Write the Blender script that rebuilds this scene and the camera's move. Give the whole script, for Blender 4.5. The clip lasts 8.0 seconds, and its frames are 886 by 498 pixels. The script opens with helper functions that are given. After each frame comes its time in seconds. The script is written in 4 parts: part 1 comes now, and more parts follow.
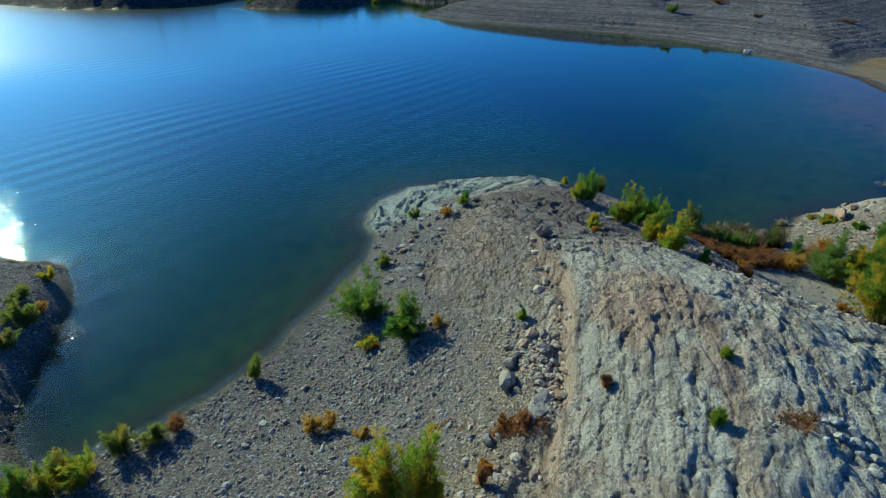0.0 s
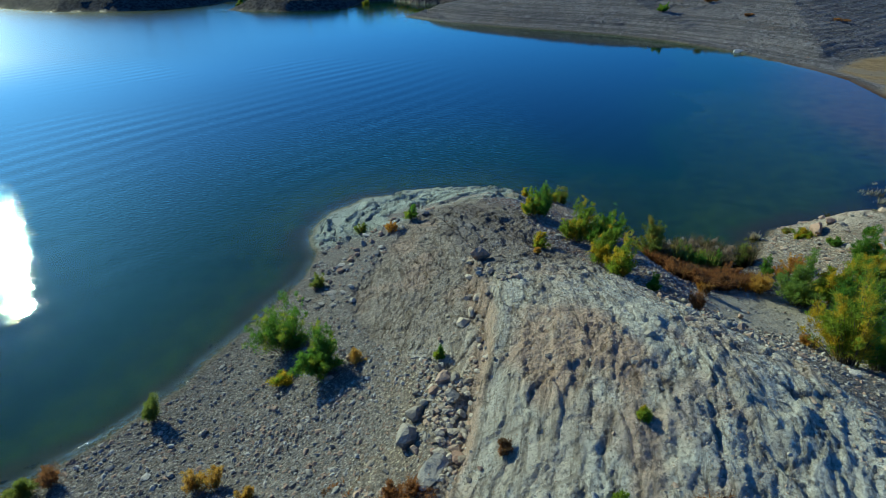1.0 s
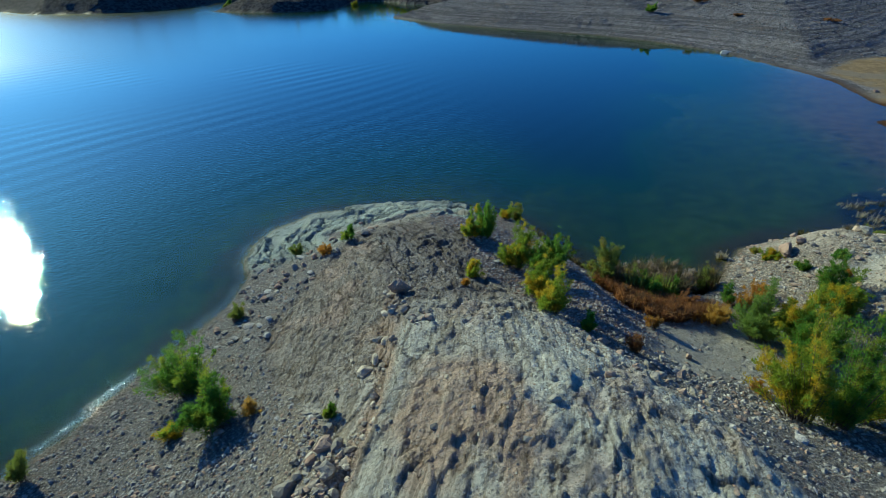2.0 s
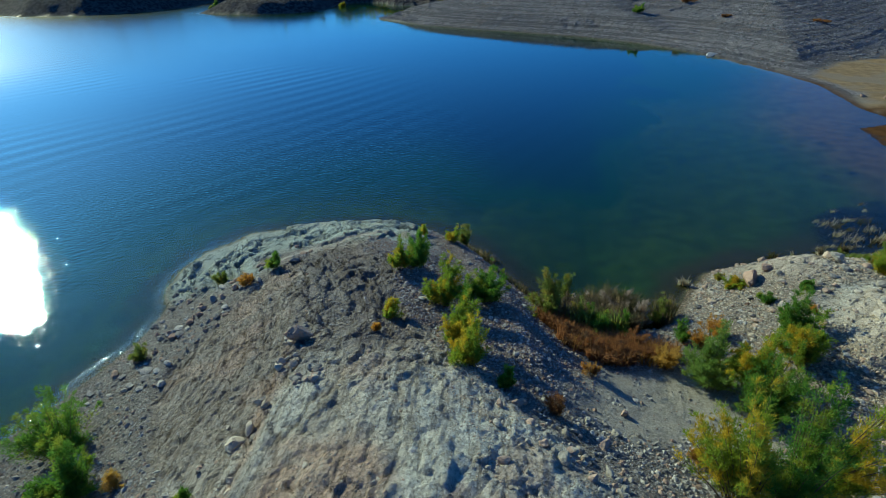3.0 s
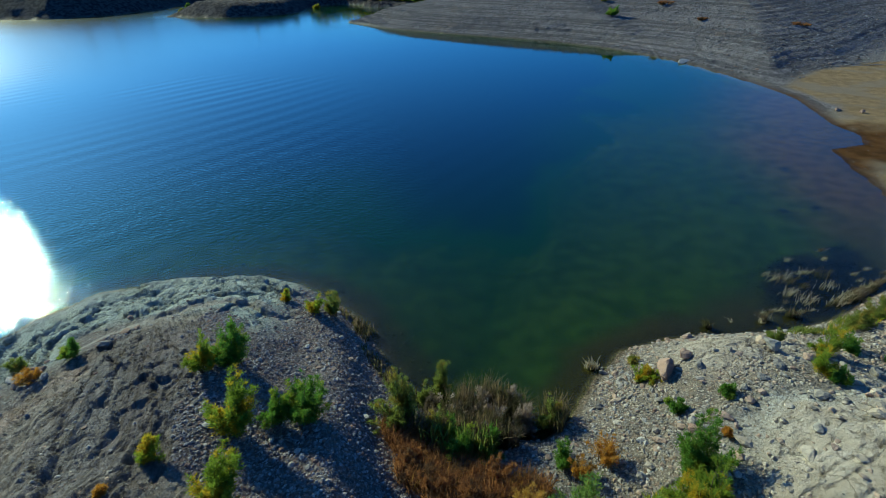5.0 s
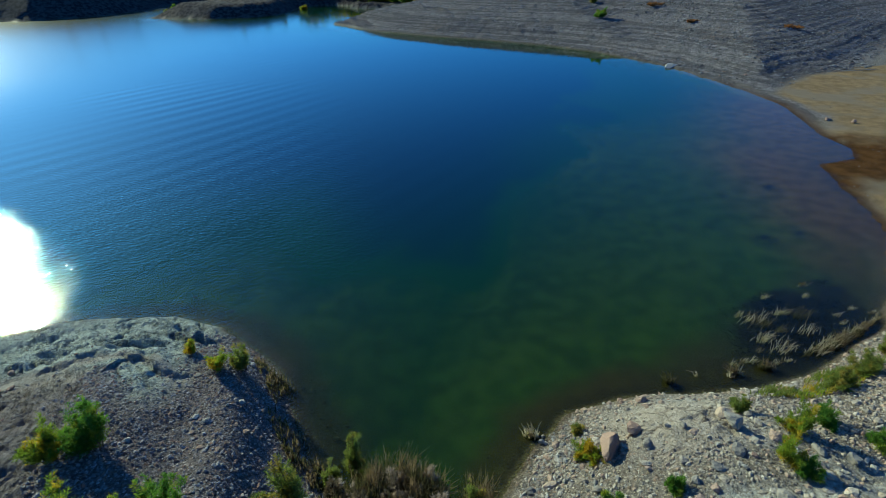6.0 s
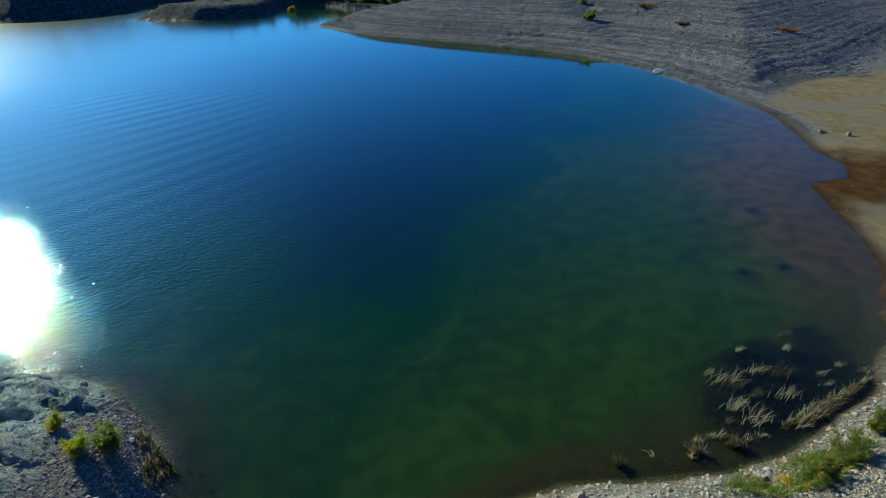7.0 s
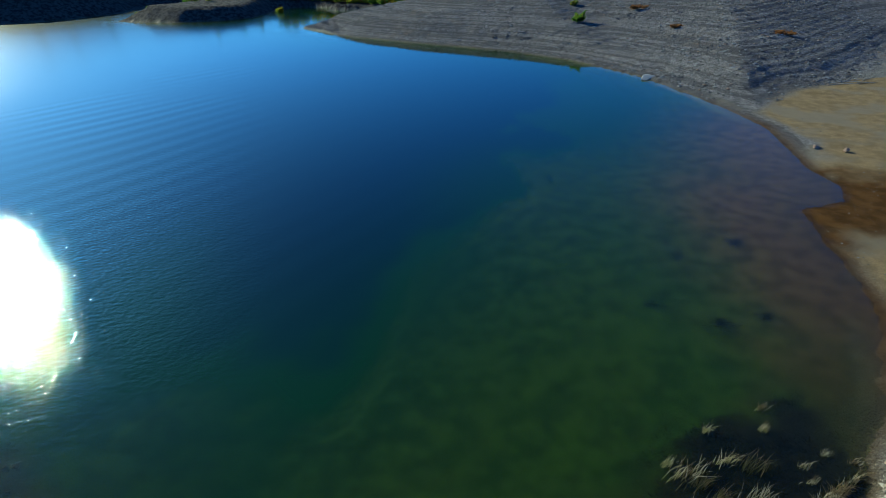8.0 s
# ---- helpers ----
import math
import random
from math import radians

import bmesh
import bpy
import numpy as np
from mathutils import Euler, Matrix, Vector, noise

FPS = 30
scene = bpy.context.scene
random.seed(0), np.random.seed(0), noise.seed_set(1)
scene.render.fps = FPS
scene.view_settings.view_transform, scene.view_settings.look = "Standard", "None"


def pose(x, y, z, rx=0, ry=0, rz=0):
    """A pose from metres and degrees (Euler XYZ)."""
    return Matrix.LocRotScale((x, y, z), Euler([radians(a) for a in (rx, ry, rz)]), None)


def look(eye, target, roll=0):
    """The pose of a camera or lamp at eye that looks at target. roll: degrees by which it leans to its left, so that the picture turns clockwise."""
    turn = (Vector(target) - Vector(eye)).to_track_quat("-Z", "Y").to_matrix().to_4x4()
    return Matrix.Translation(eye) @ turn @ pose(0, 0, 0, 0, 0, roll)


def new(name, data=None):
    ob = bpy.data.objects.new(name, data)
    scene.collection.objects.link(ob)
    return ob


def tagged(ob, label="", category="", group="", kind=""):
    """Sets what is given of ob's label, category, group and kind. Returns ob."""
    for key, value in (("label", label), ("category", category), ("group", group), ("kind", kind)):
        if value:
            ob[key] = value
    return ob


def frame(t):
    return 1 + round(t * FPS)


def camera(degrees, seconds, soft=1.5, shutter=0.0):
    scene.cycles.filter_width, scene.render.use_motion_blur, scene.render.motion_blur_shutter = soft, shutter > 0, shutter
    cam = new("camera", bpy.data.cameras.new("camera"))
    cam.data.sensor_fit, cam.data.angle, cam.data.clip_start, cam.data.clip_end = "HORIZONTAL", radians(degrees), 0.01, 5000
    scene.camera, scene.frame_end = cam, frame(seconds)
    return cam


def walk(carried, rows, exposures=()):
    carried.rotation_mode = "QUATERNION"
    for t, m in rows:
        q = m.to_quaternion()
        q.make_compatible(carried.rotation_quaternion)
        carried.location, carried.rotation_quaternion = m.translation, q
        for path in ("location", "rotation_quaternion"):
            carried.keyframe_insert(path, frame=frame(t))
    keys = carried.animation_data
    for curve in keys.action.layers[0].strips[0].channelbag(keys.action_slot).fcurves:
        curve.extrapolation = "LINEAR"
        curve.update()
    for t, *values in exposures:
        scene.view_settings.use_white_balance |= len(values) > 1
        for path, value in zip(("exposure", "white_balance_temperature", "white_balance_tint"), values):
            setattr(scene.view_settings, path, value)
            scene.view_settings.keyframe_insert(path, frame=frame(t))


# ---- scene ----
cam = camera(82.0, 8.0, soft=0.5, shutter=0.12)
PATH = [
    (0, (1.392, 0.065, 11.459), (2.115, 17.343, 1.411), -0.82),
    (0.5, (2.604, 0.866, 11.347), (3.291, 18.152, 1.311), -0.98),
    (1, (3.831, 1.697, 11.266), (4.499, 18.989, 1.238), -1.12),
    (1.5, (5.064, 2.558, 11.212), (5.727, 19.852, 1.189), -1.25),
    (3, (8.730, 5.310, 11.177), (9.445, 22.601, 1.152), -1.52),
    (3.5, (9.932, 6.288, 11.195), (10.675, 23.575, 1.165), -1.58),
    (4, (11.124, 7.302, 11.221), (11.898, 24.584, 1.185), -1.64),
    (4.5, (12.309, 8.356, 11.253), (13.112, 25.632, 1.209), -1.69),
    (6, (15.892, 11.824, 11.338), (16.747, 29.083, 1.268), -1.82),
    (6.5, (17.128, 13.109, 11.351), (17.979, 30.363, 1.273), -1.86),
    (7, (18.406, 14.475, 11.349), (19.239, 31.726, 1.264), -1.91),
    (7.5, (19.743, 15.933, 11.330), (20.539, 33.182, 1.239), -1.97),
    (8, (21.156, 17.497, 11.290), (21.896, 34.746, 1.194), -2.03),
]
# exposure and white balance are keyed with the walk
walk(cam, [(t, look(eye, target, roll)) for t, eye, target, roll in PATH], [(0.0, 0.16, 6100, -13), (8.0, 0.16, 6100, -13)])

# ---- world and sun ----
SUN_AZIMUTH = 43.0  # degrees to the left of +y
SUN_HEIGHT = 25.2
sun_way = Vector((-math.sin(radians(SUN_AZIMUTH)) * math.cos(radians(SUN_HEIGHT)), math.cos(radians(SUN_AZIMUTH)) * math.cos(radians(SUN_HEIGHT)), math.sin(radians(SUN_HEIGHT))))
world = bpy.data.worlds.new("world")
scene.world = world
world.use_nodes = True
wn, wl = world.node_tree.nodes, world.node_tree.links
sky = wn.new("ShaderNodeTexSky")
sky.sky_type, sky.sun_disc = "NISHITA", False
sky.sun_elevation, sky.sun_rotation = radians(SUN_HEIGHT), radians(-SUN_AZIMUTH)
sky.altitude, sky.air_density, sky.dust_density, sky.ozone_density = 1500.0, 1.0, 3.0, 6.0
deep_blue = wn.new("ShaderNodeMix")  # a clear, dry desert sky
deep_blue.data_type, deep_blue.blend_type = "RGBA", "MULTIPLY"
deep_blue.inputs[0].default_value = 1.0
deep_blue.inputs[7].default_value = (0.36, 0.87, 1.52, 1)
wl.new(sky.outputs["Color"], deep_blue.inputs[6])
wl.new(deep_blue.outputs[2], wn["Background"].inputs["Color"])
wn["Background"].inputs["Strength"].default_value = 0.098
sun = new("sun", bpy.data.lights.new("sun", "SUN"))
sun.data.energy, sun.data.angle, sun.data.color = 5.0, radians(0.53), (1.0, 0.93, 0.68)
sun.matrix_world = look((0, 0, 60), Vector((0, 0, 60)) - sun_way)


# ---- materials ----
class Nodes:
    """A small builder for node materials."""

    def __init__(self, name):
        self.m = bpy.data.materials.new(name)
        self.m.use_nodes = True
        self.n, self.l = self.m.node_tree.nodes, self.m.node_tree.links
        self.b = self.n["Principled BSDF"]

    def put(self, socket, value):
        if isinstance(value, bpy.types.NodeSocket):
            self.l.new(value, socket)
        elif value is not None:
            socket.default_value = value

    def coords(self, scale=(1, 1, 1), turn=0.0):
        g = self.n.new("ShaderNodeNewGeometry")
        m = self.n.new("ShaderNodeMapping")
        m.inputs["Scale"].default_value = scale
        m.inputs["Rotation"].default_value = (0, 0, radians(turn))
        self.l.new(g.outputs["Position"], m.inputs["Vector"])
        return m.outputs["Vector"]

    def noise(self, scale, vector=None, detail=4.0, rough=0.55, distortion=0.0):
        t = self.n.new("ShaderNodeTexNoise")
        t.inputs["Scale"].default_value, t.inputs["Detail"].default_value = scale, detail
        t.inputs["Roughness"].default_value, t.inputs["Distortion"].default_value = rough, distortion
        self.l.new(vector or self.coords(), t.inputs["Vector"])
        return t.outputs["Fac"]

    def cells(self, scale, vector=None, feature="F1", out="Distance"):
        t = self.n.new("ShaderNodeTexVoronoi")
        t.feature = feature
        t.inputs["Scale"].default_value = scale
        self.l.new(vector or self.coords(), t.inputs["Vector"])
        return t.outputs[out]

    def span(self, fac, a, b, lo=0.0, hi=1.0):
        t = self.n.new("ShaderNodeMapRange")
        t.interpolation_type = "SMOOTHSTEP"
        for k, v in (("Value", fac), ("From Min", a), ("From Max", b), ("To Min", lo), ("To Max", hi)):
            self.put(t.inputs[k], v)
        return t.outputs["Result"]

    def mix(self, fac, a, b, blend="MIX"):
        t = self.n.new("ShaderNodeMix")
        t.data_type, t.blend_type = "RGBA", blend
        self.put(t.inputs[0], fac)
        self.put(t.inputs[6], (*a, 1) if isinstance(a, tuple) else a)
        self.put(t.inputs[7], (*b, 1) if isinstance(b, tuple) else b)
        return t.outputs[2]

    def math(self, op, a, b=None):
        t = self.n.new("ShaderNodeMath")
        t.operation = op
        self.put(t.inputs[0], a)
        self.put(t.inputs[1], b)
        return t.outputs[0]

    def attr(self, name):
        t = self.n.new("ShaderNodeAttribute")
        t.attribute_name = name
        return t.outputs["Fac"]

    def bump(self, height, strength, distance, normal=None):
        t = self.n.new("ShaderNodeBump")
        t.inputs["Strength"].default_value, t.inputs["Distance"].default_value = strength, distance
        self.l.new(height, t.inputs["Height"])
        self.put(t.inputs["Normal"], normal)
        return t.outputs["Normal"]

    def island(self):
        return self.n.new("ShaderNodeNewGeometry").outputs["Random Per Island"]

    def thing(self):
        return self.n.new("ShaderNodeObjectInfo").outputs["Random"]

    def done(self, color, rough=0.9, normal=None, specular=0.1):
        self.put(self.b.inputs["Base Color"], (*color, 1) if isinstance(color, tuple) else color)
        self.put(self.b.inputs["Roughness"], rough)
        self.put(self.b.inputs["Normal"], normal)
        self.b.inputs["Specular IOR Level"].default_value = specular
        return self.m


def ground_material():
    k = Nodes("ground")
    big, mid, fine = k.noise(0.22), k.noise(1.3, detail=6), k.noise(14.0, detail=6, rough=0.7)
    # gravel: cells of many tones over dust
    cell = k.cells(11.0, out="Color")
    dist = k.cells(11.0)
    tone = k.n.new("ShaderNodeSeparateColor")
    k.l.new(cell, tone.inputs[0])
    gravel = k.mix(tone.outputs[0], (0.14, 0.13, 0.125), (0.38, 0.35, 0.315))
    gravel = k.mix(k.span(tone.outputs[1], 0.75, 0.95), gravel, (0.34, 0.24, 0.18))
    gravel = k.mix(k.span(mid, 0.42, 0.62, 0.2, 0.8), gravel, (0.25, 0.23, 0.215))
    grit = k.n.new("ShaderNodeSeparateColor")
    k.l.new(k.cells(27.0, out="Color"), grit.inputs[0])
    gravel = k.mix(k.span(grit.outputs[0], 0.1, 0.9, 0.55, 0.0), gravel, (0.115, 0.105, 0.10))
    gravel = k.mix(k.span(grit.outputs[1], 0.72, 0.95, 0.0, 0.9), gravel, (0.48, 0.45, 0.395))
    gravel = k.mix(k.span(fine, 0.36, 0.6, 0.6, 0.0), gravel, (0.12, 0.11, 0.103))
    gravel = k.mix(k.math("MULTIPLY", k.attr("warm"), k.span(mid, 0.3, 0.6, 0.5, 1.0)), gravel, k.mix(1.0, gravel, (1.35, 1.24, 1.05), "MULTIPLY"))
    # bedrock: pale bands along the strata, pink and ochre seams, dust
    place = k.n.new("ShaderNodeSeparateXYZ")
    k.l.new(k.coords(), place.inputs[0])
    layer = k.n.new("ShaderNodeCombineXYZ")
    k.l.new(k.attr("strata"), layer.inputs[0])
    k.l.new(k.math("MULTIPLY", place.outputs[1], 0.13), layer.inputs[1])
    seam = k.noise(1.4, layer.outputs[0], detail=5, distortion=0.5)
    fibre = k.noise(6.0, layer.outputs[0], detail=6, rough=0.65, distortion=0.8)
    pale = k.attr("pale")
    rock = k.mix(k.span(seam, 0.36, 0.62), (0.50, 0.435, 0.345), (0.68, 0.615, 0.51))
    rock = k.mix(k.span(k.attr("slab"), 0.55, 0.9, 0.0, 0.45), rock, (0.60, 0.57, 0.51))
    rock = k.mix(k.math("MULTIPLY", k.attr("flank"), 0.85), rock, k.mix(k.span(k.noise(5.0, detail=7, rough=0.7), 0.36, 0.62), (0.19, 0.162, 0.138), (0.42, 0.365, 0.312)))
    rock = k.mix(k.math("MULTIPLY", pale, k.span(seam, 0.3, 0.55, 0.45, 0.95)), rock, (0.71, 0.70, 0.62))
    rock = k.mix(k.math("MULTIPLY", k.attr("ochre"), k.span(mid, 0.22, 0.48, 0.3, 1.0)), rock, (0.60, 0.44, 0.33))
    rock = k.mix(k.span(k.noise(0.45, detail=5), 0.5, 0.64, 0.0, 0.6), rock, (0.58, 0.425, 0.335))
    speck = k.noise(34.0, detail=5, rough=0.75)
    crumb = k.n.new("ShaderNodeSeparateColor")
    k.l.new(k.cells(19.0, out="Color"), crumb.inputs[0])
    rock = k.mix(k.span(crumb.outputs[0], 0.0, 1.0, 0.08, 0.0), rock, (0.20, 0.165, 0.125))
    rock = k.mix(k.span(crumb.outputs[1], 0.85, 0.98, 0.0, 0.35), rock, (0.56, 0.53, 0.46))
    rock = k.mix(k.span(fine, 0.34, 0.56, 0.4, 0.0), rock, (0.14, 0.118, 0.095))
    rock = k.mix(k.span(k.noise(7.0, detail=6, rough=0.7), 0.34, 0.48, 0.3, 0.0), rock, (0.17, 0.14, 0.11))
    rock = k.mix(k.span(speck, 0.54, 0.7, 0.0, 0.3), rock, (0.55, 0.52, 0.45))
    rock = k.mix(k.span(fibre, 0.38, 0.48, 0.5, 0.0), rock, (0.15, 0.12, 0.09))
    rock = k.mix(k.math("MULTIPLY", k.attr("joint"), 0.5), rock, (0.12, 0.085, 0.055))
    rock = k.mix(k.math("MULTIPLY", k.attr("crest"), 0.75), rock, k.mix(k.span(fibre, 0.35, 0.6), (0.10, 0.087, 0.085), (0.21, 0.182, 0.178)))
    rock = k.mix(k.attr("cream"), rock, k.mix(k.span(mid, 0.35, 0.65), (0.54, 0.455, 0.35), (0.68, 0.59, 0.475)))
    # the pale green-white ledge at the water
    ledge = k.mix(k.span(fine, 0.3, 0.6), (0.23, 0.26, 0.235), (0.48, 0.525, 0.46))
    ledge = k.mix(k.span(mid, 0.4, 0.6, 0.0, 0.7), ledge, (0.50, 0.545, 0.485))
    ledge = k.mix(k.attr("crack"), ledge, (0.07, 0.075, 0.06))
    mud = k.mix(k.span(mid, 0.35, 0.65), (0.25, 0.168, 0.085), (0.36, 0.25, 0.13))
    mud = k.mix(k.span(grit.outputs[0], 0.0, 1.0, 0.5, 0.0), mud, (0.15, 0.11, 0.065))
    mud = k.mix(k.span(big, 0.45, 0.6, 0.0, 0.8), mud, (0.25, 0.205, 0.15))
    wetmud = k.mix(k.span(mid, 0.35, 0.65), (0.066, 0.030, 0.007), (0.115, 0.055, 0.016))
    hill = k.mix(tone.outputs[2], (0.11, 0.098, 0.10), (0.33, 0.30, 0.30))
    lump = k.n.new("ShaderNodeSeparateColor")
    k.l.new(k.cells(2.1, out="Color"), lump.inputs[0])
    hill = k.mix(k.span(lump.outputs[0], 0.0, 1.0, 0.35, 0.0), hill, (0.05, 0.048, 0.052))
    hill = k.mix(k.span(lump.outputs[1], 0.7, 0.95, 0.0, 0.3), hill, (0.40, 0.375, 0.365))
    bands = k.noise(1.0, k.coords((0.03, 0.05, 6.5)), detail=6)
    hill = k.mix(k.span(bands, 0.48, 0.54, 0.0, 0.55), hill, (0.075, 0.07, 0.072))
    hill = k.mix(k.span(big, 0.55, 0.68, 0.0, 0.3), hill, (0.24, 0.185, 0.15))
    silt = k.mix(k.span(mid, 0.35, 0.65), (0.015, 0.034, 0.003), (0.029, 0.056, 0.006))
    silt = k.mix(k.span(k.noise(0.9, detail=7, rough=0.65), 0.5, 0.64, 0.0, 0.35), silt, (0.008, 0.015, 0.004))
    sand = k.mix(k.span(fine, 0.35, 0.65), (0.33, 0.30, 0.255), (0.46, 0.425, 0.365))
    gravel = k.mix(k.attr("dusky"), gravel, k.mix(1.0, gravel, (0.95, 0.88, 0.90), "MULTIPLY"))
    c = k.mix(k.attr("rock"), gravel, rock)
    c = k.mix(k.attr("ledge"), c, ledge)
    c = k.mix(k.attr("sand"), c, sand)
    c = k.mix(k.attr("hill"), c, hill)
    # shade on the banks beyond the lake is put into their dark tone
    c = k.mix(k.attr("far_shade"), c, k.mix(k.span(mid, 0.4, 0.6), (0.04, 0.035, 0.038), (0.11, 0.095, 0.092)))
    c = k.mix(k.attr("mud"), c, mud)
    c = k.mix(k.attr("redmud"), c, wetmud)
    c = k.mix(k.attr("bed"), c, silt)
    c = k.mix(k.attr("rim"), c, k.mix(k.noise(3.5, detail=5), (0.014, 0.013, 0.002), (0.046, 0.036, 0.006)))
    c = k.mix(k.attr("mat"), c, k.mix(k.span(fine, 0.35, 0.65), (0.004, 0.005, 0.0015), (0.016, 0.014, 0.005)))
    wet = k.attr("wet")
    c = k.mix(wet, c, k.mix(1.0, c, (0.6, 0.55, 0.46), "MULTIPLY"))
    soft = k.math("MAXIMUM", k.math("MAXIMUM", k.attr("mud"), k.attr("sand")), k.math("MAXIMUM", k.attr("bed"), k.attr("redmud")))
    height = k.math("ADD", k.math("MULTIPLY", fibre, k.math("MULTIPLY", k.attr("rock"), 1.6)), k.math("MULTIPLY", k.span(dist, 0.0, 0.6, 1.0, 0.0), k.math("SUBTRACT", 1.0, k.math("MAXIMUM", soft, k.math("MULTIPLY", k.attr("rock"), 0.85)))))
    height = k.math("ADD", height, k.math("MULTIPLY", fine, k.span(k.attr("rock"), 0.0, 1.0, 0.9, 1.7)))
    bent = k.n.new("ShaderNodeCombineXYZ")
    k.l.new(k.math("ADD", k.attr("strata"), k.math("MULTIPLY", mid, 1.1)), bent.inputs[0])
    k.l.new(k.math("ADD", k.math("MULTIPLY", place.outputs[1], 0.5), k.math("MULTIPLY", fine, 0.12)), bent.inputs[1])
    split = k.span(k.cells(1.7, bent.outputs[0], "DISTANCE_TO_EDGE"), 0.0, 0.07, 1.0, 0.0)
    split = k.math("MULTIPLY", k.math("MULTIPLY", split, k.attr("rock")), k.span(k.noise(0.9, detail=3), 0.42, 0.58))
    c = k.mix(k.math("MULTIPLY", split, 0.45), c, (0.10, 0.082, 0.065))
    height = k.math("SUBTRACT", height, k.math("MULTIPLY", split, 1.3))
    crust = k.cells(8.5, k.coords((1, 1, 1.3)))
    height = k.math("ADD", height, k.math("MULTIPLY", k.span(crust, 0.0, 0.7, 1.0, 0.0), k.math("MULTIPLY", k.attr("rock"), k.span(mid, 0.4, 0.6, 0.1, 0.8))))
    n = k.bump(speck, 1.0, 0.04, k.bump(height, 1.0, 0.12, k.bump(mid, 0.45, 0.13)))
    return k.done(c, k.span(wet, 0.0, 1.0, 0.95, 0.5), n, 0.06)


def water_material():
    k = Nodes("water")
    out = k.n["Material Output"]
    # wind ripples, a train of longer waves, and calm lanes
    chop = k.noise(1.0, k.coords((1.6, 3.4, 1), -50), detail=3, rough=0.5)
    small = k.noise(3.4, k.coords((1.0, 1.6, 1), -50), detail=2)
    train = k.n.new("ShaderNodeTexWave")
    train.wave_type, train.bands_direction, train.wave_profile = "BANDS", "X", "SIN"
    train.inputs["Scale"].default_value = 0.155
    train.inputs["Distortion"].default_value, train.inputs["Detail"].default_value, train.inputs["Detail Scale"].default_value = 9.0, 2.0, 0.12
    k.l.new(k.coords((1, 1, 1), 40.0), train.inputs["Vector"])
    lane = k.span(k.noise(0.03, detail=2), 0.40, 0.62)
    west = k.n.new("ShaderNodeSeparateXYZ")
    k.l.new(k.coords(), west.inputs[0])
    lane = k.math("MULTIPLY", k.math("MULTIPLY", lane, k.span(west.outputs[1], 40.0, 95.0, 1.0, 0.2)), k.span(west.outputs[0], -12.0, 14.0, 1.0, 0.15))
    # wind reaches the open lake, not the bay and the lee of the spit
    open_lake = k.math("MULTIPLY", k.math("MULTIPLY", k.span(west.outputs[0], -16.0, 8.0, 0.5, 1.0), k.span(west.outputs[0], 6.0, 18.0, 1.0, 0.0)), k.span(west.outputs[1], 15.0, 27.0, 0.12, 1.0))
    open_lake = k.math("MULTIPLY", open_lake, k.span(west.outputs[1], 30.0, 58.0, 1.0, 0.12))
    n = k.bump(k.math("MULTIPLY", train.outputs["Fac"], lane), 1.0, 0.02)
    n = k.bump(k.math("MULTIPLY", chop, k.math("MAXIMUM", open_lake, 0.06)), 1.0, 0.015, n)
    lap = k.noise(9.0, k.coords((1.0, 1.4, 1), -50), detail=1)
    n = k.bump(k.math("MULTIPLY", lap, k.attr("lapping")), 1.0, 0.045, n)
    n = k.bump(k.math("MULTIPLY", small, k.math("MAXIMUM", open_lake, 0.05)), 1.0, 0.029, n)
    gloss = k.math("ADD", k.span(open_lake, 0.0, 1.0, 0.022, 0.02), k.math("MULTIPLY", k.span(west.outputs[1], 34.0, 80.0, 0.0, 0.2), k.span(west.outputs[0], -45.0, 28.0, 1.0, 0.0)))
    clear, body = k.b, k.n.new("ShaderNodeBsdfPrincipled")
    for b in (clear, body):
        b.inputs["IOR"].default_value = 1.333
        k.l.new(gloss, b.inputs["Roughness"])
        k.l.new(n, b.inputs["Normal"])
    clear.inputs["Transmission Weight"].default_value = 1.0
    clear.inputs["Base Color"].default_value = (0.56, 0.70, 0.38, 1)
    depth = k.attr("depth")
    k.put(body.inputs["Base Color"], k.mix(k.span(depth, 2.2, 4.6), (0.005, 0.025, 0.003), (0.0006, 0.0062, 0.0135)))
    m = k.n.new("ShaderNodeMixShader")
    k.put(m.inputs[0], k.span(depth, 0.0, 2.2, 0.03, 1.0))
    k.l.new(clear.outputs[0], m.inputs[1])
    k.l.new(body.outputs[0], m.inputs[2])
    k.l.new(m.outputs[0], out.inputs["Surface"])
    return k.m


def stone_material(name, dark, light, warm, share=0.25, per_thing=False):
    k = Nodes(name)
    r = k.thing() if per_thing else k.island()
    c = k.mix(r, dark, light)
    c = k.mix(k.math("GREATER_THAN", k.math("FRACT", k.math("MULTIPLY", r, 17.3)), 1.0 - share), c, warm)
    fine = k.noise(22.0, detail=5, rough=0.7)
    c = k.mix(k.span(fine, 0.4, 0.7, 0.5, 0.0), c, dark)
    return k.done(c, 0.9, k.bump(fine, 0.8, 0.03, k.bump(k.noise(5.0, detail=4), 0.8, 0.12)))


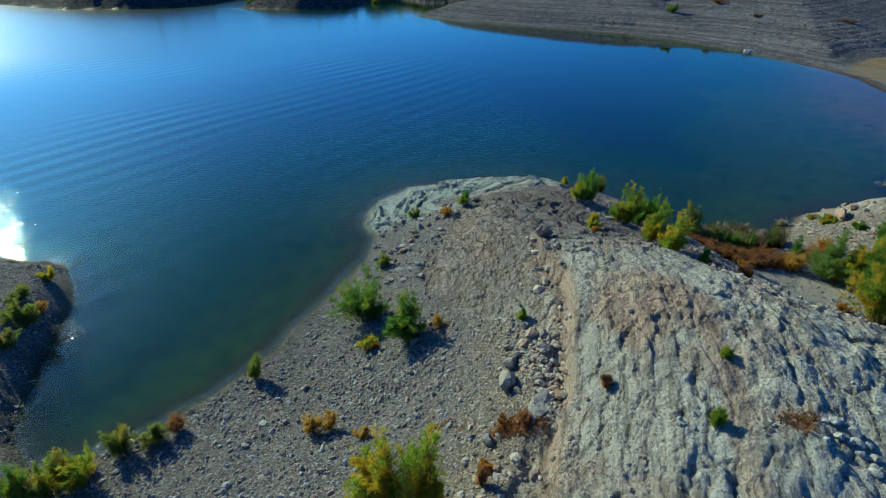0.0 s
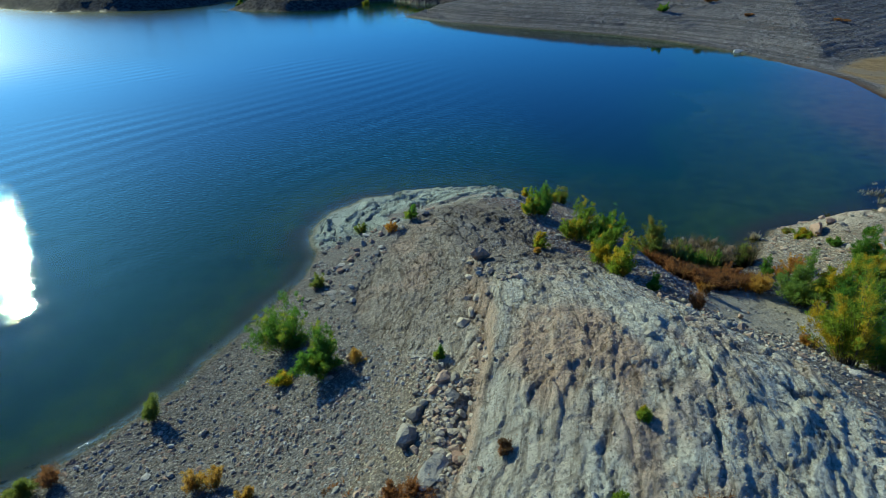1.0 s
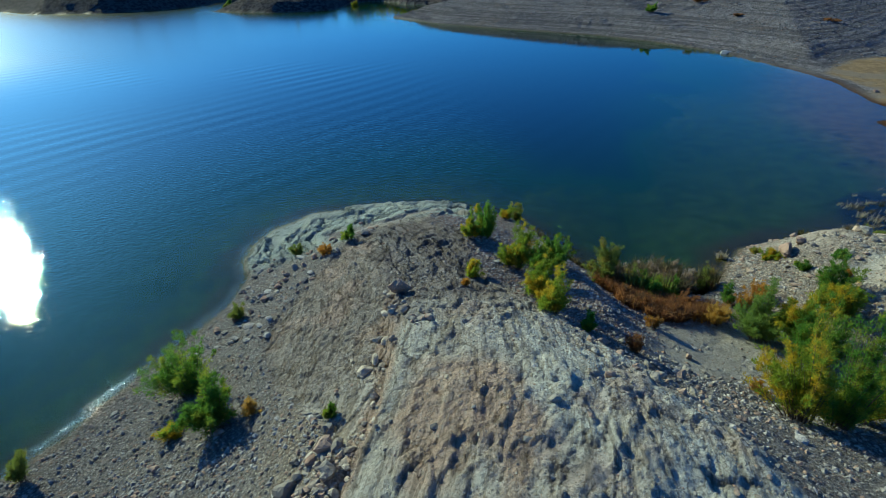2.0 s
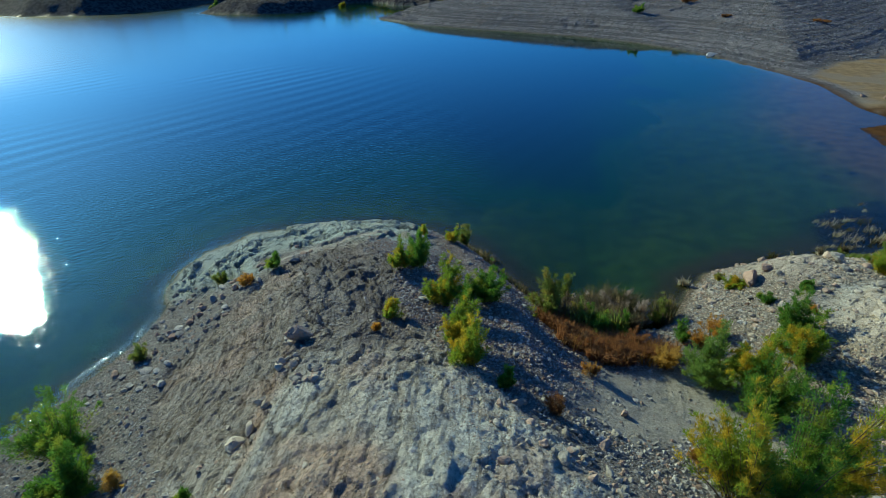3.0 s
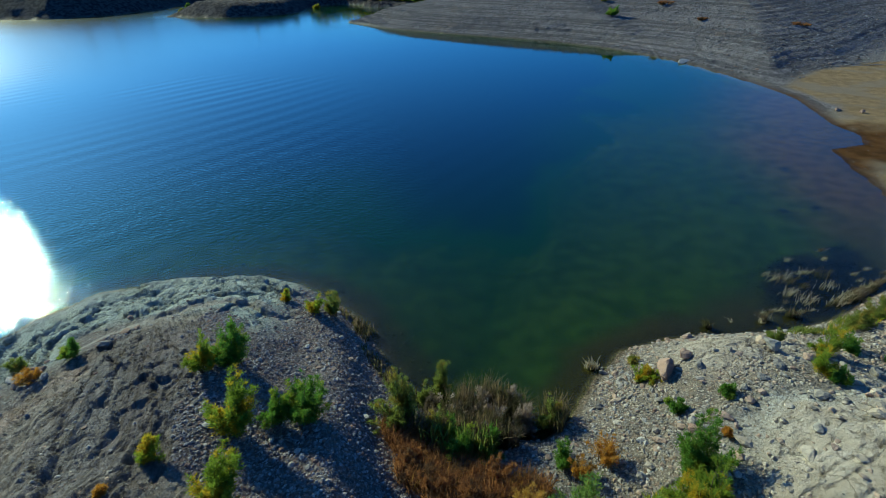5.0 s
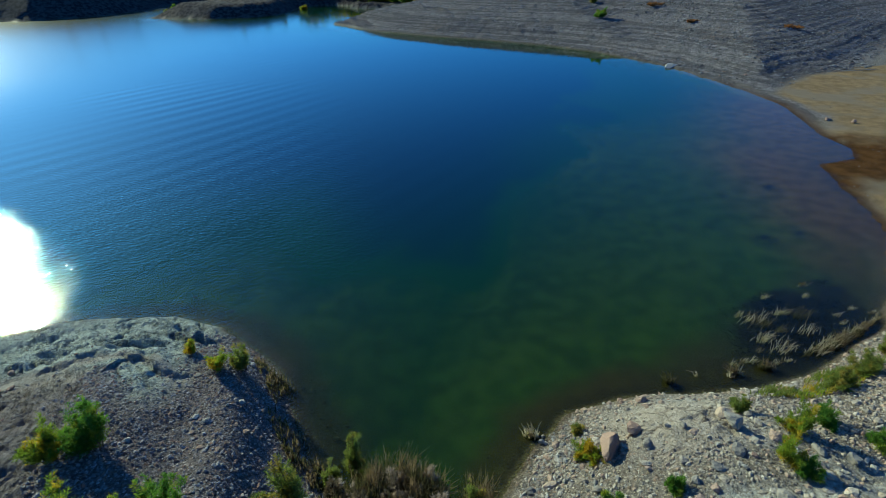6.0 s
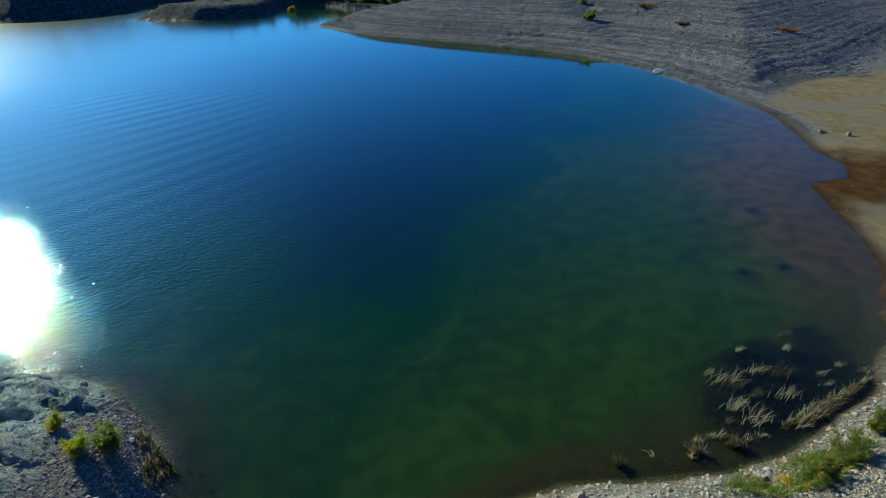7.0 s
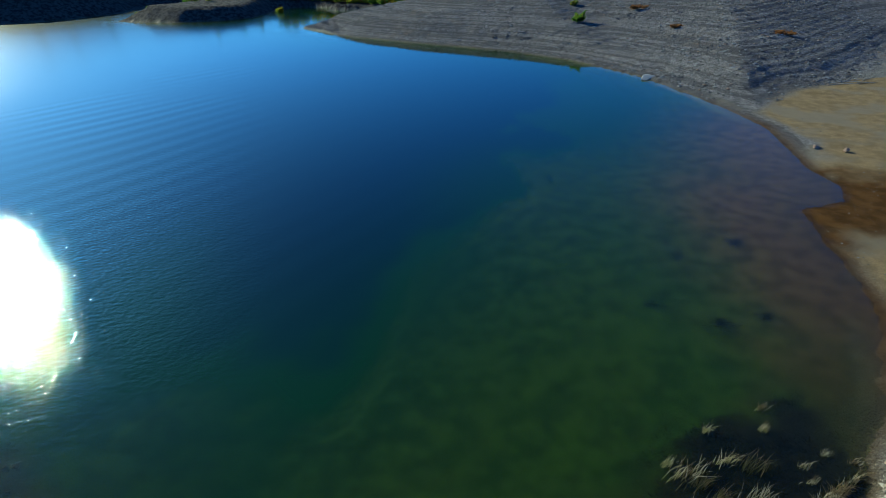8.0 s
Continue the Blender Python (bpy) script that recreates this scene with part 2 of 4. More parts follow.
def leaf_material(name, a, b, c, share=0.2):
    """Leaves of two tones with a share of a third, light passing through."""
    k = Nodes(name)
    r = k.island()
    col = k.mix(r, a, b)
    patch = k.span(k.noise(2.2, detail=2), 0.62 - share * 0.5, 0.72 - share * 0.5)
    col = k.mix(patch, col, c)
    k.done(col, 0.75, None, 0.2)
    t = k.n.new("ShaderNodeBsdfTranslucent")
    k.put(t.inputs["Color"], col)
    m = k.n.new("ShaderNodeMixShader")
    m.inputs[0].default_value = 0.6
    k.l.new(k.b.outputs[0], m.inputs[1])
    k.l.new(t.outputs[0], m.inputs[2])
    k.l.new(m.outputs[0], k.n["Material Output"].inputs["Surface"])
    return k.m


def bark_material():
    k = Nodes("bark")
    f = k.noise(30.0, detail=5)
    return k.done(k.mix(f, (0.07, 0.05, 0.035), (0.19, 0.14, 0.10)), 0.9, k.bump(f, 0.5, 0.01))


GROUND, WATER, BARK = ground_material(), water_material(), bark_material()
GRAVEL = stone_material("gravel_stone", (0.14, 0.128, 0.12), (0.60, 0.56, 0.49), (0.40, 0.27, 0.19))
HILLSTONE = stone_material("hill_stone", (0.07, 0.068, 0.07), (0.44, 0.43, 0.42), (0.33, 0.23, 0.18), 0.15)
# silt-coated, and darkened further for light lost in the water above
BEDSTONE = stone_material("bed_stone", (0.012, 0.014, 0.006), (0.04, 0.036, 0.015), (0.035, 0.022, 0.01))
BANKSTONE = stone_material("bank_stone", (0.24, 0.20, 0.155), (0.64, 0.565, 0.45), (0.52, 0.37, 0.26))
DUSKSTONE = stone_material("dusk_stone", (0.17, 0.152, 0.148), (0.52, 0.475, 0.44), (0.30, 0.18, 0.13), 0.3)
BOULDER = stone_material("boulder_stone", (0.25, 0.22, 0.18), (0.42, 0.39, 0.33), (0.44, 0.30, 0.22), 0.25, True)
PALESTONE = stone_material("pale_stone", (0.30, 0.29, 0.27), (0.50, 0.485, 0.45), (0.42, 0.35, 0.29), 0.15, True)
PINKSTONE = stone_material("pink_stone", (0.30, 0.20, 0.145), (0.42, 0.29, 0.215), (0.36, 0.24, 0.17), 0.2, True)
CREAMSTONE = stone_material("cream_stone", (0.42, 0.35, 0.26), (0.62, 0.55, 0.44), (0.50, 0.37, 0.26), 0.3, True)


def plain_material(name, a, b, rough):
    k = Nodes(name)
    f = k.noise(25.0, detail=5)
    return k.done(k.mix(f, a, b), rough, k.bump(f, 0.4, 0.01))


DRIFTWOOD = plain_material("driftwood", (0.28, 0.25, 0.21), (0.46, 0.43, 0.38), 0.85)
LITTER = plain_material("litter", (0.7, 0.7, 0.68), (0.82, 0.82, 0.8), 0.5)
LEAF = {
    "green": leaf_material("leaf_green", (0.0902, 0.197, 0.0287), (0.164, 0.287, 0.041), (0.279, 0.328, 0.041)),
    "olive": leaf_material("leaf_olive", (0.156, 0.205, 0.041), (0.262, 0.295, 0.0656), (0.344, 0.279, 0.0574)),
    "yellowgreen": leaf_material("leaf_yellowgreen", (0.197, 0.295, 0.0328), (0.344, 0.394, 0.041), (0.525, 0.377, 0.0328), 0.3),
    "gold": leaf_material("leaf_gold", (0.426, 0.361, 0.0328), (0.574, 0.394, 0.0328), (0.213, 0.287, 0.0328), 0.45),
    "orange": leaf_material("leaf_orange", (0.46, 0.22, 0.035), (0.56, 0.31, 0.06), (0.34, 0.19, 0.06)),
    "tan": leaf_material("leaf_tan", (0.46, 0.28, 0.06), (0.58, 0.38, 0.09), (0.40, 0.22, 0.06)),
    "rust": leaf_material("leaf_rust", (0.24, 0.11, 0.045), (0.38, 0.18, 0.07), (0.15, 0.09, 0.05)),
    "bluegreen": leaf_material("leaf_bluegreen", (0.156, 0.246, 0.0492), (0.238, 0.336, 0.0738), (0.328, 0.369, 0.0656), 0.15),
    "dead": leaf_material("leaf_dead", (0.08, 0.062, 0.04), (0.17, 0.135, 0.09), (0.42, 0.33, 0.26), 0.3),
    "weed": leaf_material("leaf_weed", (0.006, 0.006, 0.003), (0.014, 0.012, 0.006), (0.03, 0.02, 0.01)),
    "straw": leaf_material("leaf_straw", (0.34, 0.28, 0.17), (0.55, 0.47, 0.32), (0.18, 0.13, 0.07)),
    "reed": leaf_material("leaf_reed", (0.06, 0.06, 0.025), (0.12, 0.105, 0.045), (0.22, 0.16, 0.09), 0.3),
}

# ---- terrain ----
TABLE = np.random.default_rng(7).random((256, 256))


def value_noise(x, y):
    xi, yi = np.floor(x).astype(int), np.floor(y).astype(int)
    fx, fy = x - xi, y - yi
    fx, fy = fx * fx * (3 - 2 * fx), fy * fy * (3 - 2 * fy)
    a, b = TABLE[xi & 255, yi & 255], TABLE[(xi + 1) & 255, yi & 255]
    c, d = TABLE[xi & 255, (yi + 1) & 255], TABLE[(xi + 1) & 255, (yi + 1) & 255]
    return (a * (1 - fx) + b * fx) * (1 - fy) + (c * (1 - fx) + d * fx) * fy


def fbm(x, y, octaves=4, gain=0.5):
    total, amp, top = 0.0, 1.0, 0.0
    for o in range(octaves):
        total = total + amp * value_noise(x * 2**o + 17.3 * o, y * 2**o - 9.1 * o)
        top, amp = top + amp, amp * gain
    return total / top


def blocks(x, y, salt=0):
    """Broken slabs: the distance to the nearest joint, and one random number and tilt for each block."""
    xi, yi = np.floor(x).astype(int), np.floor(y).astype(int)
    near, second = np.full(x.shape, 9.0), np.full(x.shape, 9.0)
    rank, lean = np.zeros(x.shape), np.zeros(x.shape)
    for i in (-1, 0, 1):
        for j in (-1, 0, 1):
            a, b = (xi + i + 31 * salt) & 255, (yi + j + 57 * salt) & 255
            dx, dy = xi + i + TABLE[a, b] - x, yi + j + TABLE[b, a] - y
            d = np.hypot(dx, dy)
            closer = d < near
            second = np.where(closer, near, np.minimum(second, d))
            rank = np.where(closer, TABLE[(a + 91) & 255, b], rank)
            lean = np.where(closer, dx * (TABLE[a, (b + 37) & 255] - 0.5) + dy * (TABLE[(a + 13) & 255, (b + 7) & 255] - 0.5), lean)
            near = np.where(closer, d, near)
    return second - near, rank, lean


def smooth(a, b, x):
    t = np.clip((x - a) / (b - a), 0, 1)
    return t * t * (3 - 2 * t)


# the water's edge, walked round with the land on the right hand
WEST_BAR = [(-60, 22), (-30, 20.5), (-20, 19.4), (-14.2, 19.5), (-12.6, 17.3), (-11.7, 15.1), (-11.4, 13.1), (-10.8, 11.2), (-10.2, 9.9)]
SPIT = [(-9.3, 9.2), (-8.0, 9.2), (-6.4, 10.2), (-5.1, 11.5), (-4.3, 12.3), (-3.6, 13.7), (-2.7, 15.5), (-2.0, 17.3), (-1.1, 19.2), (-0.9, 21.0), (-1.45, 22.4), (-1.5, 23.6), (-1.0, 25.2), (0.6, 26.9), (3.9, 27.4), (7.0, 27.25), (8.8, 26.5), (10.2, 25.2), (11.2, 24.0), (12.0, 22.3), (12.6, 20.8), (13.0, 19.8)]
EAST_BANK = [(14.0, 19.0), (16.4, 18.4), (17.3, 19.0), (18.6, 20.7), (19.7, 21.6), (21.2, 21.95), (23.2, 22.1), (25.6, 22.1), (27.2, 22.4), (29.2, 23.35), (31.2, 24.3), (34.0, 27.0), (36.8, 30.5)]
BAY = [(37.9, 33.7), (38.9, 37.0), (39.6, 38.5), (42.2, 39.1), (43.2, 41.0), (43.2, 43.5), (44.2, 46.5), (45.3, 51.0), (45.0, 58.5), (43.5, 68.0), (39.3, 78.0), (33.7, 85.5), (26.5, 91.8), (19.0, 98.0), (9.6, 107.0), (1.6, 118.8)]
INLET = [(5, 126), (16, 136), (10, 146), (5, 148), (2, 150), (2, 156), (-6, 163), (-11.5, 158), (-12, 150), (-13.5, 140.5), (-20, 136.5), (-28, 136.3), (-36, 139.5), (-44, 144.5), (-36, 150), (-34, 165), (-40, 185), (-52, 178), (-52, 166), (-60, 152), (-72, 147), (-90, 150), (-110, 164), (-160, 200), (-400, 320)]
OUTER = [(-400, 900), (900, 900), (900, -300), (-400, -300), (-400, 60)]
SHORE = np.array(WEST_BAR + SPIT + EAST_BANK + BAY + INLET + OUTER, float)

# heights of broad swellings, on a net of 4.2 m with every other row shifted by half
SWELL = [
    (0.86, 0.80, 0.88, 1.58, 2.21, 0.96, 0.28, 0.18, 0.09, 0.01),
    (0.21, 0.46, 1.48, 0.16, 0.49, 1.26, 1.03, 0.99, 0.32),
    (-0.26, 0.46, -0.23, 1.46, 1.41, 1.25, -0.06, 0.47, 1.14, 0.19),
    (0.09, -0.41, 1.27, 1.10, 0.05, -0.64, 1.01, 1.95, -0.08),
    (0.12, -0.20, 0.49, 0.70, 0.15, 0.64, 0.24, 1.26, -1.31, 1.58),
    (-0.51, 0.07, 0.79, 1.35, -0.44, -0.93, 0.76, 0.54, 1.32),
    (-0.22, 0.43, -0.52, 0.39, -0.49, -0.43, -0.25, -0.74, -1.76, 0.31),
]


def shore_distance(x, y):
    """Metres from the water's edge, positive on land."""
    best, inside = np.full(x.shape, 1e9), np.zeros(x.shape, bool)
    for (ax, ay), (bx, by) in zip(SHORE, np.roll(SHORE, -1, 0)):
        dx, dy = bx - ax, by - ay
        t = np.clip(((x - ax) * dx + (y - ay) * dy) / (dx * dx + dy * dy), 0, 1)
        best = np.minimum(best, (x - ax - t * dx) ** 2 + (y - ay - t * dy) ** 2)
        cross = (ay > y) != (by > y)
        inside ^= cross & (x < dx * (y - ay) / (dy if dy else 1e-9) + ax)
    return np.sqrt(best) * np.where(inside, 1, -1)


def steps(v, count, sharp=0.3):
    """A smooth ramp turned into ledges."""
    s = v * count
    f = s - np.floor(s)
    return (np.floor(s) + smooth(0.5 - sharp, 0.5 + sharp, f)) / count


def terrain(x, y):
    """Height and surface weights of the ground at arrays of places."""
    wob = 0.35 * (fbm(x * 0.9, y * 0.9, 3) - 0.5) * smooth(160, 60, np.hypot(x, y))
    d = shore_distance(x, y) + wob
    far = smooth(40, 58, y + np.maximum(0, x - 36) * 0.9)
    swell = np.zeros(x.shape)
    for j, row in enumerate(SWELL):
        for i, h in enumerate(row):
            swell += h * np.exp(-((x + 6 - 4.2 * i - 2.1 * (j % 2)) ** 2 + (y - 4.2 * j) ** 2) / 23.12)
    near = smooth(-16, -6, x) * smooth(42, 31, x) * smooth(-16, 1, y)
    plain = 0.9 + 0.5 * fbm(x * 0.06, y * 0.06, 3)
    body = swell * near + plain * (1 - near)
    spine = np.interp(y, (13, 16, 19, 22, 24.5), (11.6, 11.3, 11.2, 10.6, 9.6))
    body += 0.45 * np.exp(-((x - spine) / 0.75) ** 2) * smooth(13, 15.5, y) * smooth(25.5, 23.5, y)
    body += 0.5 * np.exp(-((x - 21.8) ** 2 / 2.2 + (y - 20.0) ** 2 / 1.3))
    # rock weights
    left = np.interp(y, (4, 5.4, 7.6, 10.2, 12, 14, 17, 20, 22.5), (1.4, 2.3, 4.0, 4.5, 3.2, 1.8, 1.1, 2.6, 4.2))
    right = np.interp(y, (4, 9, 12, 14, 17, 21), (12.5, 11.8, 11.0, 9.7, 8.0, 7.0))
    edge = 0.9 * (fbm(x * 0.7 + 5, y * 0.7, 3) - 0.5)
    rock = smooth(-0.25, 0.25, x - left + edge) * smooth(-0.5, 0.5, right - x + 2 * edge) * smooth(24, 22.5, y + edge)
    slabs = smooth(1.2, 0.4, np.hypot((x - 22.3) / 1.9, (y - 20.0) / 1.5) + edge) + smooth(1.2, 0.6, np.hypot((x - 23.5) / 3.2, (y - 15.6) / 2.6) + edge)
    rock = np.clip(rock * smooth(0, 3.5, y + edge) + slabs, 0, 1)
    ledge = smooth(4.0, 3.2, d + 2 * edge) * smooth(-0.3, 0.2, d) * smooth(20.8, 22.2, y) * smooth(9.6, 8.0, x) * smooth(-4, -3, x)
    # strata: bands that follow the ridge, broken into ledges
    u = x - 5.35 + 0.02 * np.clip(15 - y, 0, 11) ** 2 + 0.04 * np.clip(y - 15, 0, 20) ** 2
    warp = fbm(x * 0.35, y * 0.35, 3)
    band = fbm(u * 0.9 + 1.2 * warp, y * 0.16 + 3, 4, 0.5)
    grain = fbm(u * 3.0 + 2 * warp, y * 0.7, 4, 0.6)
    groove = np.abs(fbm(u * 1.1 + 1.5 * warp + 60, y * 0.09, 3) - 0.5)
    slab_joint, slab, tilt = blocks(u * 0.55 + 0.9 * warp + 0.4 * grain, y * 0.22 + 0.5 * grain)
    bit_joint, bit, cant = blocks(u * 1.7 + 0.9 * grain, y * 0.8 + warp, 1)
    pillow = np.abs(fbm(u * 0.8 + 1.2 * warp + 11, y * 0.34, 3) - 0.5) + 0.6 * np.abs(fbm(u * 2.0 + warp + 23, y * 1.2, 2) - 0.5) + 0.35 * np.abs(fbm(u * 4.5 + 37, y * 3.4, 3) - 0.5)
    eastern = smooth(7.2, 9.2, x + edge)
    broken = smooth(0.44, 0.6, fbm(x * 0.5 + 3, y * 0.5 + 8, 2) + 0.15 * eastern)
    _, chip, nick = blocks(u * 3.4 + 1.6 * grain, y * 1.9 + 0.8 * warp, 5)
    crag = 0.10 * pillow + 0.06 * (slab - 0.5) + 0.15 * tilt - 0.06 * smooth(0.04, 0.0, slab_joint) - 0.26
    crag += 0.045 * (bit - 0.5) + 0.15 * cant - 0.05 * smooth(0.07, 0.0, bit_joint) * broken
    crag += (0.04 + 0.02 * eastern) * (chip - 0.5) + (0.13 + 0.03 * eastern) * nick
    crag += (0.08 + 0.03 * eastern) * (fbm(u * 1.6 + 70, y * 1.1, 4, 0.62) - 0.5) + 0.10 * (fbm(x * 3.2 + 20, y * 3.2, 3, 0.7) - 0.5)
    crag += 0.12 * (steps(grain, 5, 0.08) - grain) - 0.06 * smooth(0.02, 0.0, groove) * smooth(0.42, 0.5, warp)
    # raised blocks whose broken edges throw deep shade
    ragged = 0.55 * edge + 0.9 * (grain - 0.5)
    for bx, by, rx, ry, high in ((7.1, 10.0, 0.85, 1.0, 0.11), (8.75, 10.7, 0.3, 1.0, 0.11), (6.2, 12.6, 0.6, 0.7, 0.08), (9.8, 8.2, 0.8, 1.3, 0.1), (5.9, 8.6, 0.35, 0.9, 0.12), (8.2, 7.4, 0.4, 1.0, 0.14)):
        crag += high * smooth(1.0, 0.8, np.hypot((x - bx) / rx, (y - by) / ry) + ragged)
    flank = smooth(0.3, -0.4, u + 1.2 * (warp - 0.5)) * smooth(9.5, 13, y + 5 * (warp - 0.5))
    crag = crag * (1 - 0.1 * flank) + flank * (0.10 * (fbm(u * 4.0 + 3 * warp, y * 1.1, 4, 0.6) - 0.5) + 0.5 * (steps(band, 8, 0.06) - band) + 0.12 * (fbm(u * 3.6, y * 2.4, 4, 0.7) - 0.5))
    crest = smooth(-0.6, 0.4, u + edge) * smooth(12.8, 15.5, y + 2 * edge) * smooth(23.5, 22, y) * smooth(9.5, 8, x)
    crag += 1.1 * crest * (0.10 * (slab - 0.5) + 0.12 * (bit - 0.5) + 0.16 * cant + 0.08 * nick + 0.16 * (steps(grain, 4, 0.06) - grain))
    cream = smooth(1.1, 0.8, np.hypot((x - 23.5) / 3.2, (y - 15.2) / 2.3) + edge)
    turned = 0.82 * x + 0.57 * y
    plate_joint, plate, slope = blocks(turned * 0.95 + 0.5 * warp, (0.82 * y - 0.57 * x) * 1.6 + 0.5 * grain, 3)
    cream = np.clip(cream + 0.85 * smooth(1.2, 0.6, np.hypot((x - 22.3) / 1.9, (y - 20.0) / 1.5) + edge), 0, 1)
    crag = crag * (1 - 0.75 * cream) + cream * (0.05 * (plate - 0.5) + 0.09 * slope - 0.11 * smooth(0.06, 0.0, plate_joint) + 0.15 * nick + 0.05 * (chip - 0.5) + 0.05 * (fbm(x * 3.1 + 9, y * 3.1, 3, 0.65) - 0.5))
    joint = np.abs(fbm(x * 0.8 + 40, y * 0.8 + warp, 3) - 0.5)
    lumps = fbm(x * 2.6, y * 2.6, 4, 0.75) - 0.5
    relief = rock * ((0.16 - 0.08 * smooth(6.5, 8.5, x)) * (band - 0.5) + 0.72 * crag + 0.06 * lumps)
    lift = u + 0.6 * (warp - 0.5) + 0.3 * (grain - 0.5)
    relief += rock * (0.46 * smooth(-0.14, 0.04, lift) - 0.10) * smooth(3, 6, y) * smooth(17, 14, y)
    shelf_joint, shelf, dip = blocks(d * 1.15 + 1.0 * warp + 0.5 * grain, np.arctan2(y - 19, x - 4) * 4.0 + 0.8 * warp, 2)
    vein = np.abs(fbm(d * 2.2 + 0.8 * warp + 7, np.arctan2(y - 19, x - 4) * 1.4, 3) - 0.5)
    relief += ledge * (0.25 * (shelf - 0.5) + 0.27 * dip - 0.06 * smooth(0.05, 0.0, vein) + 0.12 * lumps + 0.5 * pillow - 0.10 * smooth(0.07, 0.0, shelf_joint) + 0.25 * (steps(fbm(d * 2.6 + warp, x * 0.3 + y * 0.3, 3), 6, 0.12) - 0.5))
    relief += (1 - np.clip(rock + ledge, 0, 1)) * (0.08 * lumps + 0.22 * (fbm(x * 0.6, y * 0.6, 3) - 0.5)) * smooth(0, 2, d)
    relief -= 0.3 * smooth(1.0, 0.55, np.hypot((x - 6.9) / 1.0, (y - 24.7) / 0.45) + 0.4 * edge) + 0.2 * smooth(1.0, 0.5, np.hypot((x - 4.2) / 0.9, (y - 24.7) / 0.4) + 0.4 * edge)
    # the far bank: terraced gravel rising from a mud flat
    foot = np.minimum(d, 0.95 * (y - np.interp(x, (30, 43, 46, 50.3, 54, 59, 64, 80, 110), (0, 46, 52.5, 56.5, 59.0, 60.5, 64, 77, 92)) + 0.3 * edge))
    scarp = smooth(58, 65, x)
    rise = 0.15 + 0.9 * smooth(0.3, 6, foot) * smooth(46, 41, x) + 0.19 * np.clip(foot, 0, 22) * (1 - scarp) + np.clip(0.2 * foot, 0, 4.2) * scarp + 0.10 * np.clip(foot - 22, 0, 60)
    rise = rise * (1 + 0.08 * (fbm(x * 0.05, y * 0.05, 2) - 0.5))
    rise = 0.55 * rise + 0.45 * steps(rise / 6 + 0.010 * (fbm(x * 0.10, y * 0.15, 2) - 0.5), 22, 0.10) * 6
    rise = rise + 0.05 * lumps + 0.05 * (fbm(x * 0.3, y * 0.8, 3) - 0.5)
    flat = 0.12 + 0.012 * np.clip(d, 0, 40) + 0.012 * lumps + 0.08 * (fbm(x * 0.25, y * 0.25, 3) - 0.5)
    hill = far * np.maximum(smooth(0.0, 1.5, foot), smooth(60, 66, y) * smooth(56, 50, x)) * smooth(-0.4, 0.1, d)
    hill = np.maximum(hill, far * smooth(2.4, 1.0, d + 3 * edge) * smooth(43, 47, y) * (d > 0))
    bank = flat * (1 - smooth(0, 6, foot)) + rise * smooth(0, 6, foot)
    body = body * (1 - far) + bank * far
    # banks beyond the lake
    yon = smooth(118, 132, y)
    body = body * (1 - yon) + yon * (np.clip(0.7 * d + 0.5 * (fbm(x * 0.5, y * 0.5, 3) - 0.5), 0, 2.6 + 3.0 * smooth(-44, -54, x) - 1.6 * smooth(-10, -4, x) + 0.8 * (fbm(x * 0.09, y * 0.09, 2) - 0.5)) + 0.012 * d)
    lip = np.clip(d, 0, None)
    land = np.minimum(body + relief, 0.05 + 0.95 * lip + 0.25 * relief * smooth(0, 1, lip))
    land = np.maximum(land, 0.02 + 0.05 * np.minimum(lip, 3))
    shelving = smooth(34, 38, x) * smooth(24, 27, y) * smooth(62, 56, y)
    land = np.where(lip < 6, np.minimum(land, land * (1 - shelving) + shelving * (0.02 + 0.07 * lip + 0.05 * (lumps + 0.5) * smooth(0, 1, lip))), land)
    # the bed
    shallow = smooth(7, 29, x) * smooth(68, 40, y)
    out = np.clip(-d, 0, None)
    deep = (0.42 * (1 - shallow) + 0.06 * shallow) * out
    brink = np.interp(y, (20, 28.7, 31, 35.4, 40, 45.5, 50, 56, 64, 72), (11, 15.5, 18.5, 21.5, 25, 28, 30.3, 32.6, 35, 38))
    brink = x - brink + 1.2 * smooth(36, 46, y) + 16 * (fbm(x * 0.16 + 3, y * 0.16, 5, 0.6) - 0.5)
    drop = smooth(0.7, -0.7 - 5.0 * smooth(44, 34, y), brink) * smooth(1, 5, out) * smooth(9, 15, x)
    deep = 6.0 * (1 - np.exp(-(deep + 2.6 * drop) / 6.0)) + 0.09 * lumps * smooth(0, 1.5, out)
    z = np.where(d > 0, land, -deep)
    red = smooth(29, 36.5, x + 3 * edge) * smooth(62, 50, y) * smooth(20, 25, y)
